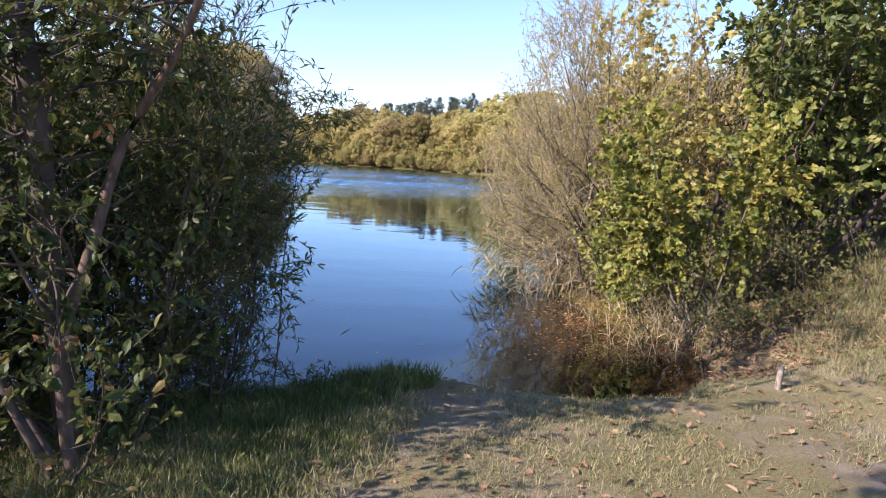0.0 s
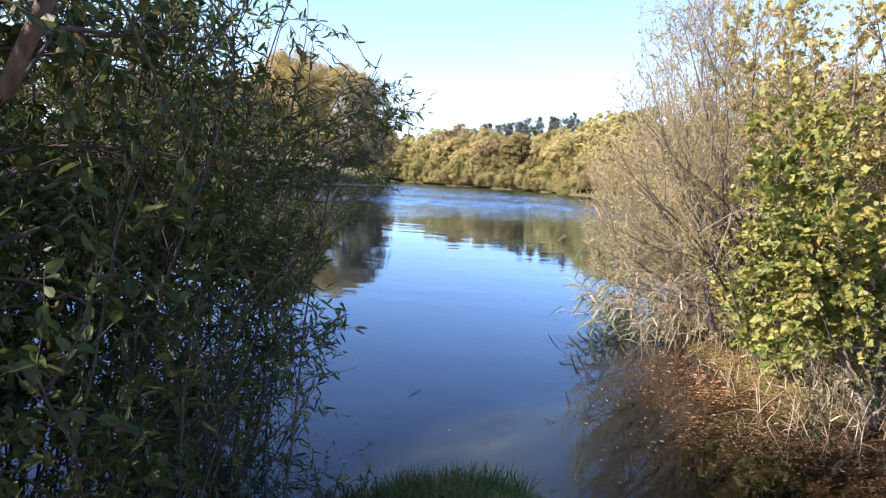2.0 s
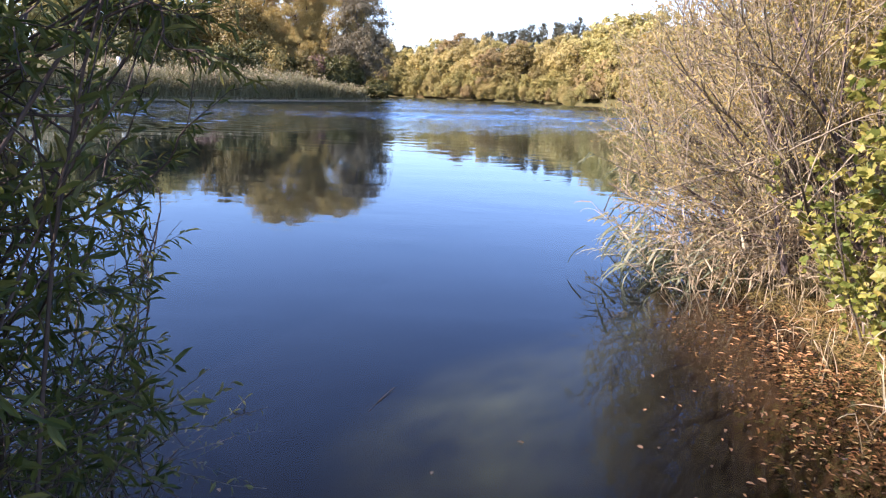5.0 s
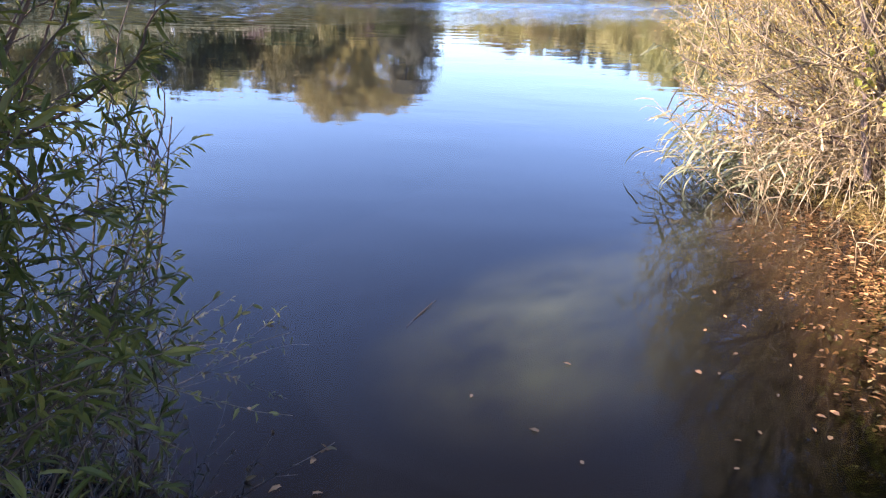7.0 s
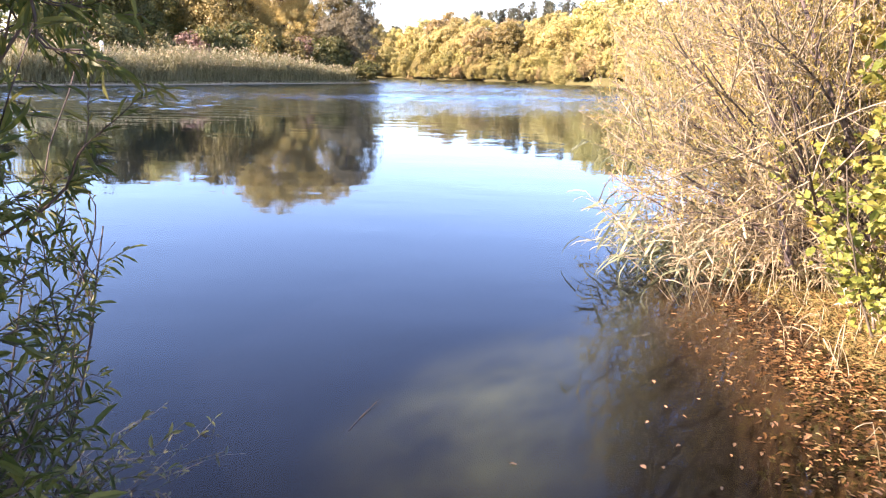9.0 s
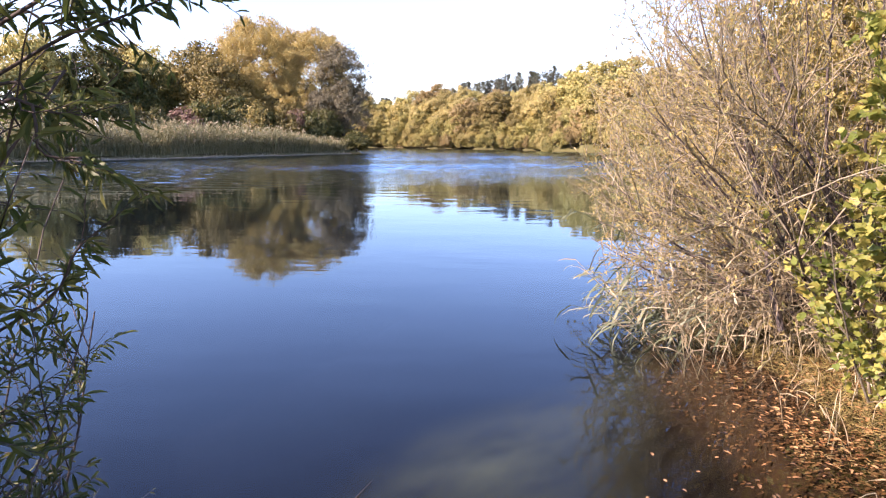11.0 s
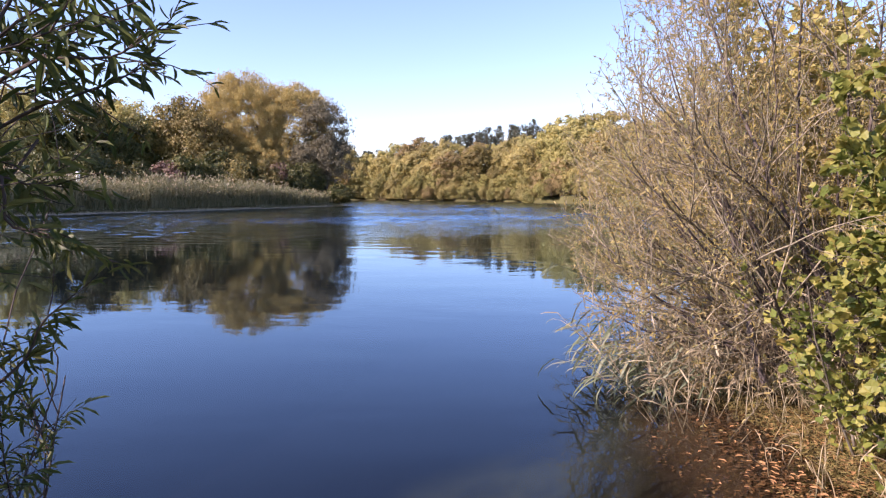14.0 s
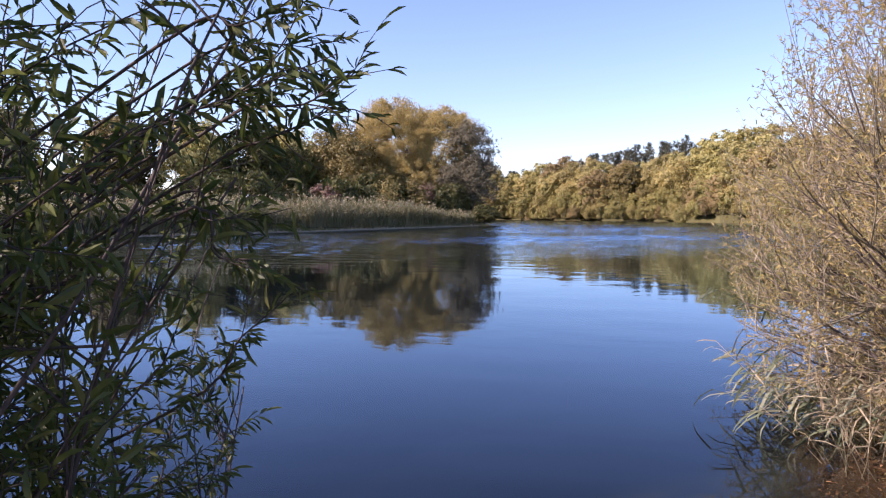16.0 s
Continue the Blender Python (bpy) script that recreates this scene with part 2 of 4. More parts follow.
def shore_distance(x, y):
    """Metres to the waterline: plus on land, minus over the water."""
    p = np.stack([x, y], -1)
    best = np.full(x.shape, 1e9)
    inside = np.zeros(x.shape, bool)
    for k in range(len(SHORE)):
        a, b = SHORE[k], SHORE[(k + 1) % len(SHORE)]
        ab = b - a
        t = np.clip(((p - a) @ ab) / (ab @ ab), 0, 1)
        best = np.minimum(best, np.linalg.norm(p - a - t[..., None] * ab, axis=-1))
        cross = (a[1] > y) != (b[1] > y)
        with np.errstate(divide="ignore", invalid="ignore"):
            xi = a[0] + (y - a[1]) * (b[0] - a[0]) / (b[1] - a[1])
        inside ^= cross & (x < xi)
    return np.where(inside, -best, best)


def waves(x, y, k, seed):
    r = np.random.default_rng(seed)
    s = 0
    for _ in range(7):
        a, f, ph = r.uniform(0, 6.28), k * r.uniform(0.5, 1.8), r.uniform(0, 6.28)
        s = s + np.sin((x * np.cos(a) + y * np.sin(a)) * f + ph)
    return s / 7


def height(x, y):
    x, y = np.asarray(x, float), np.asarray(y, float)
    d = shore_distance(x, y)
    d = d + 0.10 * waves(x, y, 5.0, 3) * np.clip(1 - np.abs(d), 0, 1)
    shelf = np.minimum(1, 1.5 * np.exp(-(((x - 2.4) / 1.05) ** 2 + ((y - 8.9) / 2.6) ** 2)) + 1.4 * np.exp(-(((x - 2.2) / 1.0) ** 2 + ((y - 12.2) / 1.6) ** 2)))
    slope, floor_depth = 0.02 + np.abs(d) * (1.5 - 1.39 * shelf), 2.6 + np.clip(0.3 * (np.abs(d) - 2.4), 0, 3)
    bed = -slope * floor_depth / (slope ** 4 + floor_depth ** 4) ** 0.25 - 0.05 * waves(x, y, 3.0, 11)
    rim = 0.20 * (1 - np.exp(-np.maximum(d, 0) / 0.18)) + 0.035 + 0.06 * np.minimum(np.maximum(d, 0), 6)
    right = np.clip((x - 3.1) / 2.5, 0, 1) * np.clip((y - 3.6) / 2.5, 0, 1) * 0.8
    land = rim + right + 0.025 * waves(x, y, 4.0, 5) * np.clip(d * 2, 0, 1) + 0.012 * waves(x, y, 17.0, 9) * np.clip(d * 2, 0, 1)
    far = np.clip((np.maximum(d, 0) - 8) / 60, 0, 1) * 2.5
    return np.where(d > 0, land + far, np.minimum(bed, -0.015))


def graded(lo, hi, step, ends, growth):
    mid = list(np.arange(lo, hi, step))
    up, s = [hi], step
    while up[-1] < ends[1]:
        s *= growth
        up.append(up[-1] + s)
    dn, s = [lo], step
    while dn[-1] > ends[0]:
        s *= growth
        dn.append(dn[-1] - s)
    return np.array(dn[:0:-1] + mid + up)


gx, gy = graded(-4.5, 6.0, 0.09, (-900, 900), 1.10), graded(-1.0, 13.0, 0.09, (-600, 1400), 1.07)
GX, GY = np.meshgrid(gx, gy, indexing="ij")
GZ = height(GX, GY)
g = Geo()
ni, nj = GX.shape
ii, jj = np.meshgrid(np.arange(ni - 1), np.arange(nj - 1), indexing="ij")
q0 = (ii * nj + jj).ravel()
g.add(np.stack([GX, GY, GZ], -1), np.concatenate([np.stack([q0, q0 + nj, q0 + nj + 1], 1), np.stack([q0, q0 + nj + 1, q0 + 1], 1)]))


def ground_material():
    m, nt, bsdf, node, link = nodes_of("bank_soil")
    co, sep = node("TexCoord"), node("SeparateXYZ")
    link(co.outputs["Object"], sep.inputs[0])

    def noise_at(scale, detail=5):
        n = node("TexNoise")
        n.inputs["Scale"].default_value, n.inputs["Detail"].default_value = scale, detail
        n.inputs["Roughness"].default_value = 0.65
        link(co.outputs["Object"], n.inputs["Vector"])
        return n

    big, mid, fine = noise_at(0.9), noise_at(6), noise_at(60)
    soil = ramp(node, [(0.12, 0.09, 0.065), (0.13, 0.10, 0.075), (0.22, 0.175, 0.13), (0.32, 0.265, 0.205), (0.34, 0.285, 0.22)])
    link(mid.outputs[0], soil.inputs[0])
    thatch = ramp(node, [(0.07, 0.07, 0.03), (0.08, 0.08, 0.035), (0.17, 0.145, 0.07), (0.28, 0.225, 0.125), (0.30, 0.24, 0.135)])
    link(fine.outputs[0], thatch.inputs[0])
    sel = node("MapRange")
    sel.inputs[1].default_value, sel.inputs[2].default_value = 0.36, 0.54
    link(big.outputs[0], sel.inputs[0])
    land = node("Mix")
    land.data_type = "RGBA"
    link(sel.outputs[0], land.inputs[0])
    link(soil.outputs[0], land.inputs[6])
    link(thatch.outputs[0], land.inputs[7])
    meadow = node("MapRange")
    meadow.inputs[1].default_value, meadow.inputs[2].default_value = 9, 16
    link(sep.outputs[1], meadow.inputs[0])
    turf = ramp(node, [(0.06, 0.06, 0.02), (0.11, 0.10, 0.04), (0.17, 0.14, 0.06)])
    link(mid.outputs[0], turf.inputs[0])
    field = node("Mix")
    field.data_type = "RGBA"
    link(meadow.outputs[0], field.inputs[0])
    link(land.outputs[2], field.inputs[6])
    link(turf.outputs[0], field.inputs[7])
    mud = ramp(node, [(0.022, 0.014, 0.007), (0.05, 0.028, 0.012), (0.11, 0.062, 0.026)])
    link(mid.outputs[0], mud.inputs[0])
    # mud colour darkened with depth, for shade and light the water swallows
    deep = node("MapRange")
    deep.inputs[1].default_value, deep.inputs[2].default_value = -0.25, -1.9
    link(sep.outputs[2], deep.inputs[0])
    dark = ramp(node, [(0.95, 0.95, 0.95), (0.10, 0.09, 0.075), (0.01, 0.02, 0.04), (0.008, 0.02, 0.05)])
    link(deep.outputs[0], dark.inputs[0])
    dimmed_mud = node("Mix")
    dimmed_mud.data_type, dimmed_mud.blend_type = "RGBA", "MULTIPLY"
    dimmed_mud.inputs[0].default_value = 1.0
    link(dark.outputs[0], dimmed_mud.inputs[7])
    link(mud.outputs[0], dimmed_mud.inputs[6])
    # the deep bed is painted near black, for light lost in the water
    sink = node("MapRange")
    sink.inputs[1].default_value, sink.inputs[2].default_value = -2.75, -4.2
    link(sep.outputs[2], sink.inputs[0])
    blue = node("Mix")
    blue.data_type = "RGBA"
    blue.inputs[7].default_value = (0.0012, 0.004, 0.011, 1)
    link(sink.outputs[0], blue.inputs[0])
    link(dimmed_mud.outputs[2], blue.inputs[6])
    # patches of olive weed on the bed off the landing
    vd = node("VectorMath")
    vd.operation = "DISTANCE"
    vd.inputs[1].default_value = (0.1, 13.6, -2.7)
    link(co.outputs["Object"], vd.inputs[0])
    near = node("MapRange")
    near.inputs[1].default_value, near.inputs[2].default_value = 3.6, 0.3
    link(vd.outputs["Value"], near.inputs[0])
    blot = noise_at(0.75, 5)
    spotty = node("MapRange")
    spotty.inputs[1].default_value, spotty.inputs[2].default_value = 0.25, 0.75
    link(blot.outputs[0], spotty.inputs[0])
    wm = node("Math")
    wm.operation = "MULTIPLY"
    link(near.outputs[0], wm.inputs[0])
    link(spotty.outputs[0], wm.inputs[1])
    weedy = node("Mix")
    weedy.data_type = "RGBA"
    weedy.inputs[7].default_value = (0.072, 0.085, 0.045, 1)
    link(wm.outputs[0], weedy.inputs[0])
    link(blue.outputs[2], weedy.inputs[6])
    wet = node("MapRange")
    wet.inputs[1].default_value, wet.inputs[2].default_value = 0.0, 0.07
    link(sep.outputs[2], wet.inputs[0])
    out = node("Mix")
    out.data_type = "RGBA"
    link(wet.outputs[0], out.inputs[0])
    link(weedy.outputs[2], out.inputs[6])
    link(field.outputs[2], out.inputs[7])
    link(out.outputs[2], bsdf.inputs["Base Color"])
    bsdf.inputs["Roughness"].default_value = 0.95
    bsdf.inputs["Specular IOR Level"].default_value = 0.15
    bump = node("Bump")
    bump.inputs["Strength"].default_value, bump.inputs["Distance"].default_value = 0.8, 0.02
    link(fine.outputs[0], bump.inputs["Height"])
    link(bump.outputs[0], bsdf.inputs["Normal"])
    return m


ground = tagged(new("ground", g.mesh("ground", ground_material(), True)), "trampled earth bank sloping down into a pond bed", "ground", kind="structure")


def water_material():
    m, nt, bsdf, node, link = nodes_of("pond_water")
    nt.nodes.remove(bsdf)
    co = node("TexCoord")

    def ripples(scale, sx, sy, detail):
        mp, n = node("Mapping"), node("TexNoise")
        mp.inputs["Scale"].default_value = (sx, sy, 1)
        n.inputs["Scale"].default_value, n.inputs["Detail"].default_value = scale, detail
        link(co.outputs["Object"], mp.inputs[0])
        link(mp.outputs[0], n.inputs["Vector"])
        return n

    calm = ripples(1.0, 0.5, 1.0, 3)
    b1 = node("Bump")
    b1.inputs["Strength"].default_value, b1.inputs["Distance"].default_value = 1.0, 0.006
    link(calm.outputs[0], b1.inputs["Height"])
    # fine ripples where the breeze reaches
    fine, sep, far = ripples(2.2, 0.35, 1.6, 3), node("SeparateXYZ"), node("MapRange")
    link(co.outputs["Object"], sep.inputs[0])
    far.inputs[1].default_value, far.inputs[2].default_value, far.inputs[4].default_value = 30, 52, 0.9
    link(sep.outputs[1], far.inputs[0])
    b2 = node("Bump")
    b2.inputs["Distance"].default_value = 0.05
    link(far.outputs[0], b2.inputs["Strength"])
    link(fine.outputs[0], b2.inputs["Height"])
    link(b1.outputs[0], b2.inputs["Normal"])
    fr, gl, tr, sh = node("Fresnel"), node("BsdfGlossy"), node("BsdfTransparent"), node("MixShader")
    fr.inputs["IOR"].default_value = 1.5
    gl.inputs["Roughness"].default_value = 0.02
    # gloss tinted blue, so the mirrored sky looks deeper
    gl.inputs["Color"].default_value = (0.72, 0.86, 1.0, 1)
    tr.inputs[0].default_value = (0.55, 0.57, 0.58, 1)
    link(b2.outputs[0], fr.inputs["Normal"])
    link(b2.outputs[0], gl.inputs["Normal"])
    glint = node("Math")
    glint.operation, glint.use_clamp = "MULTIPLY_ADD", True
    glint.inputs[1].default_value, glint.inputs[2].default_value = 1.18, -0.054
    link(fr.outputs[0], glint.inputs[0])
    link(glint.outputs[0], sh.inputs[0])
    link(tr.outputs[0], sh.inputs[1])
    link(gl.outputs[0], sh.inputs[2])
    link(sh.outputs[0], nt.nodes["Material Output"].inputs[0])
    return m


wx = np.arange(-75, 25.1, 0.8)
wy = np.concatenate([[4.2, 15.0], np.arange(22, 142, 0.15), [150.0, 165.0]])
WX, WY = np.meshgrid(wx, wy, indexing="ij")
r = np.random.default_rng(17)
WZ = np.zeros_like(WX)
for _ in range(10):
    wl, a = r.uniform(0.6, 1.5), r.normal(0, 0.30)
    WZ += wl * 0.010 * np.sin((WX * np.sin(a) + WY * np.cos(a)) * 2 * np.pi / wl + r.uniform(0, 6.28))
# a breeze roughens the far water, in streaks; near water lies calm
calm_end = np.interp(WX, [-45, -18, -9, 0, 20], [8, 25, 34, 36, 38]) + 3.0 * waves(WX * 0.4, WY, 0.25, 23)
streak = np.clip(0.8 + 0.8 * waves(WX * 0.35, WY, 0.40, 19), 0.3, 1.3)
WZ *= (0.03 + 0.7 * np.clip((WY - calm_end) / 12, 0, 1) * streak) * np.clip((143 - WY) / 3, 0, 1) * np.clip((WY - 22) / 6, 0, 1)
g = Geo()
ni, nj = WX.shape
ii, jj = np.meshgrid(np.arange(ni - 1), np.arange(nj - 1), indexing="ij")
q0 = (ii * nj + jj).ravel()
g.add(np.stack([WX, WY, WZ], -1), np.concatenate([np.stack([q0, q0 + nj, q0 + nj + 1], 1), np.stack([q0, q0 + nj + 1, q0 + 1], 1)]))
water = tagged(new("water", g.mesh("water", water_material(), True)), "still pond water with blue-tinted reflections, ruffled by a breeze far out", "water", kind="structure")
water.visible_shadow = False


# ---- trees of the far banks ----
def crown(rng, lobes, clumps, per, length, width, size=0.2, shape="lance", hang=0.0):
    """Leaf clumps over a set of round lobes (x, y, z, rx, ry, rz). Returns the leaves and the clumps' middles."""
    geo, lobes = Geo(), np.array(lobes, float)
    area = (lobes[:, 3] * lobes[:, 5]) ** 1.0
    k = rng.choice(len(lobes), clumps, p=area / area.sum())
    d = unit(rng.normal(0, 1, (clumps, 3)) + [0, 0, 0.25])
    c = lobes[k, :3] + d * lobes[k, 3:] * rng.uniform(0.62, 1.0, (clumps, 1))
    r = size * lobes[k, 3:].mean(1) * rng.uniform(0.6, 1.3, clumps)
    c[:, 2] = np.maximum(c[:, 2], 0.3)
    i = np.repeat(np.arange(clumps), per)
    off = rng.normal(0, 0.5, (len(i), 3)) * r[i][:, None] * [1, 1, 0.8]
    p = c[i] + off
    p[:, 2] = np.maximum(p[:, 2], 0.05)
    n = unit(unit(off) * 0.7 + d[i] * 0.6 + rng.normal(0, 0.45, off.shape))
    w = unit(np.cross(n, rng.normal(0, 1, off.shape)) + [0, 0, -hang])
    s = rng.uniform(0.6, 1.3, len(i))
    leaves(geo, p, w, n, length * s, width * s, shape)
    return geo, c


def limbs(rng, base, centres, trunk_r, fork, count=14):
    geo = Geo()
    top = np.array(base) + [0, 0, fork]
    pts = grow(rng, base, (rng.normal(0, 0.05), rng.normal(0, 0.05), 1), fork, 5, 0.05)
    tube(geo, pts, trunk_r, trunk_r * 0.75, 7)
    top = pts[-1]
    for c in centres[rng.choice(len(centres), min(count, len(centres)), replace=False)]:
        k = np.linspace(0, 1, 6)[:, None]
        ln = top * (1 - k) + c * k + np.sin(k * np.pi) * np.array([0, 0, 0.12]) * np.linalg.norm(c - top)
        ln[1:-1] += rng.normal(0, 0.03, (4, 3)) * np.linalg.norm(c - top)
        tube(geo, ln, trunk_r * 0.45, trunk_r * 0.06, 5)
    return geo


def tree(name, place, lobes, leaf, bark, label, category="tree", clumps=140, per=110, length=0.3, width=0.14, size=0.2, trunk=0.25, fork=2.5, seed=1, shape="lance", hang=0.0, group=""):
    rng = np.random.default_rng(seed)
    t = thing(name, place, label, category, group)
    geo, c = crown(rng, lobes, clumps, per, length, width, size, shape, hang)
    part("trunk", limbs(rng, (0, 0, -0.3), c, trunk, fork), bark, t, smooth=True)
    part("crown", geo, leaf, t)
    return t


def stand(x, y):
    return (x, y, float(height(x, y)))


tree("willow_tree", stand(-34, 101), [(-3.4, 0, 11.4, 6.8, 6, 6.6), (4.0, 1, 11.0, 5.4, 5, 5.6), (-6.2, 1, 7.5, 3.6, 4.5, 4.6), (0, -2, 5.5, 5.5, 4, 4)],
     L_WGOLD, BARK_DARK, "tall rounded willow with golden autumn crown", clumps=1400, per=85, length=0.40, width=0.09, size=0.14, trunk=0.5, fork=4, seed=3, hang=0.9)
tree("willow_tree", stand(-25, 99), [(0, 0, 9.5, 3.6, 3.6, 4.6), (1.2, -1, 6, 3.0, 3, 3.6), (-2, -1.5, 5.0, 3, 2.5, 3)],
     L_SILVER, BARK_DARK, "grey-brown willow leaning over the shaded water", clumps=220, per=80, length=0.42, width=0.12, size=0.22, trunk=0.35, fork=3, seed=4, hang=0.6)
DARKS = [(-45, 98, 13.6), (-41, 95, 11.5), (-49.5, 93, 10.2), (-55, 90, 12.5), (-61, 86, 13.5), (-37, 94, 7), (-67, 78, 12.5), (-31, 95, 6), (-26, 95, 5.2), (-73, 66, 13), (-52, 97, 13), (-76, 52, 12), (-47, 105, 12), (-57, 100, 13.5), (-65, 94, 13), (-73, 86, 14), (-81, 74, 14), (-84, 60, 13), (-40, 104, 9)]
dark_stock = []
for k in range(6):
    r = np.random.default_rng(200 + k)
    w = r.uniform(0.85, 1.15, 4)
    dark_stock.append(tree("broadleaf_tree", (0, 0, 0), [(0, 0, 7.0, 3.6 * w[0], 3.4, 4), (-1.8, -1, 4.5, 2.8 * w[1], 2.6, 3), (1.9, 0.4, 5.4, 2.8 * w[2], 2.8, 3.3), (0.3, -1.2, 2.6, 3 * w[3], 2.2, 2.2)],
                           (L_BROWN, L_BROWN, L_DARK, L_DARK, L_OLIVE, L_BROWN)[k], BARK_DARK, ("brownish autumn tree behind the reed bed", "brownish autumn tree behind the reed bed", "dark green broadleaf tree behind the reed bed", "dark green broadleaf tree behind the reed bed", "olive broadleaf tree turning yellow behind reeds", "brownish autumn tree behind the reed bed")[k],
                           clumps=190, per=80, length=0.38, width=0.2, size=0.24, trunk=0.25, fork=2.5, seed=20 + k, group="trees behind the reeds"))
for k, (x, y, h) in enumerate(DARKS):
    m = Matrix.Translation(stand(x, y)) @ Matrix.Rotation(k * 1.9, 4, "Z")
    t = dark_stock[k] if k < 6 else copy_thing(dark_stock[k % 6], m)
    t.matrix_basis = m
    t.scale = (h / 11, h / 11, h / 11)
bush_stock = []
for k in range(4):
    bush_stock.append(tree("bush", (0, 0, 0), [(0, 0, 2.6, 2.2, 2, 2.3), (1.3, -0.5, 1.6, 1.7, 1.6, 1.6), (-1.3, 0, 1.5, 1.7, 1.6, 1.5)], (L_DARK, L_DARK, L_RED, L_BROWN)[k],
                           BARK_DARK, ("dense dark bush behind the reed bed", "reddish brush behind the reed bed")[k == 2], "bush", clumps=80, per=70, length=0.34, width=0.19, size=0.34, trunk=0.1, fork=0.8, seed=300 + k, group="bushes behind the reeds"))
copy_thing(bush_stock[0], Matrix.Translation(stand(-21.9, 94)) @ Matrix.Diagonal((0.8, 0.8, 0.5, 1)))
r = np.random.default_rng(41)
for k in range(34):
    s = k / 33
    m = Matrix.Translation(stand(-26 - 52 * s + r.normal(0, 0.8), 95 - 45 * s + r.normal(0, 0.8))) @ Matrix.Rotation(k * 2.1, 4, "Z")
    c = (0, 1, 2, 0, 3, 1, 0)[k % 7]
    t = bush_stock[k] if k < 4 else copy_thing(bush_stock[c], m)
    t.matrix_basis = m
    t.scale = (1, 1, 1) if k < 4 else (r.uniform(0.8, 1.25),) * 3

# templates for the wood across the water
KINDS = [("olive", L_OLIVE, "yellow-green broadleaf tree on the far bank"), ("gold", L_GOLD, "golden autumn tree on the far bank"),
         ("dark", L_BROWN, "brownish tree on the far bank"), ("rust", L_RUST, "orange-brown autumn tree on the far bank")]
stock = []
for k in range(7):
    kind = KINDS[(0, 1, 0, 3, 2, 1, 0)[k]]
    r = np.random.default_rng(60 + k)
    lobes = [(0, 0, 7.2, 2.6, 2.6, 3.0)] + [(*r.uniform(-2.0, 2.0, 2), r.uniform(1.3, 6.6), *r.uniform(1.7, 2.7, 3)) for _ in range(6)]
    stock.append(tree("broadleaf_tree", (0, 0, 0), lobes, kind[1], BARK_DARK, kind[2], clumps=280, per=44, length=0.36, width=0.18, size=0.17, trunk=0.2, fork=2.2, seed=70 + k, group="wood across the pond"))
bank_far = np.array([(36, 84), (20, 90), (12.5, 95), (0, 117), (-12, 127), (-28, 141), (-44, 138), (-62, 126)])
seg = np.cumsum([0] + [np.linalg.norm(bank_far[k + 1] - bank_far[k]) for k in range(len(bank_far) - 1)])
r = np.random.default_rng(5)
count = 0
for row, (back, tall, gap) in enumerate([(0.7, 0.24, 1.15), (2.4, 0.50, 2.2), (5.5, 0.80, 3.0), (10.5, 1.05, 3.4)]):
    s = 0.0
    while s < seg[-1]:
        p = np.array([np.interp(s, seg, bank_far[:, 0]), np.interp(s, seg, bank_far[:, 1])]) + r.normal(0, 0.7, 2)
        p = p + np.array([0.25, 0.97]) * back
        k = int(r.integers(7))
        h = tall * r.uniform(0.82, 1.15)
        m = Matrix.Translation(stand(*p)) @ Matrix.Rotation(r.uniform(0, 6.28), 4, "Z")
        if count < 7:
            k = count
            t = stock[k]
            t.matrix_basis = m
        else:
            t = copy_thing(stock[k], m)
        t.scale = (h * 1.12, h * 1.12, h)
        count += 1
        s += gap * r.uniform(0.8, 1.25)


def pine(seed, h):
    rng = np.random.default_rng(seed)
    t = thing("pine_tree", (0, 0, 0), "dark tall pine rising behind the far wood", "tree", "pines behind the wood")
    g1, g2 = Geo(), Geo()
    tube(g1, grow(rng, (0, 0, -0.3), (0, 0, 1), h, 8, 0.02), 0.22, 0.03, 6)
    for k in rng.uniform(0, 1, 58):
        a, z = rng.uniform(0, 6.28), h * (0.5 + 0.47 * k)
        ln = (1.9 * np.sqrt(1 - 0.85 * k) + 0.25) * rng.uniform(0.6, 1.15)
        b = grow(rng, (0, 0, z - 0.3), (np.cos(a), np.sin(a), 0.5), ln, 4, 0.14, 0.10)
        tube(g1, b, 0.04, 0.01, 4)
        p, d = along(b, rng.uniform(0.25, 1, 50))
        leaves(g2, p + rng.normal(0, 0.16, p.shape), d + rng.normal(0, 0.7, p.shape) + [0, 0, 0.5], rng.normal(0, 1, p.shape), rng.uniform(0.22, 0.5, len(p)), 0.06)
    part("trunk", g1, BARK_DARK, t, smooth=True)
    part("crown", g2, L_PINE, t)
    return t


pines = [pine(90 + k, 15.5) for k in range(3)]
r = np.random.default_rng(8)
for k in range(104):
    x = 44 - k * 0.9 + r.normal(0, 0.8)
    y = 166 - 0.10 * x + r.normal(0, 3)
    m = Matrix.Translation(stand(x, y)) @ Matrix.Rotation(r.uniform(0, 6.28), 4, "Z")
    t = pines[k] if k < 3 else copy_thing(pines[k % 3], m)
    t.matrix_basis = m
    h = r.uniform(0.84, 0.95) + 0.06 * np.exp(-((x - 2) / 9) ** 2) - 0.25 * np.clip((-x - 12) / 16, 0, 1)
    t.scale = (0.95, 0.95, h * r.uniform(0.90, 1.0))

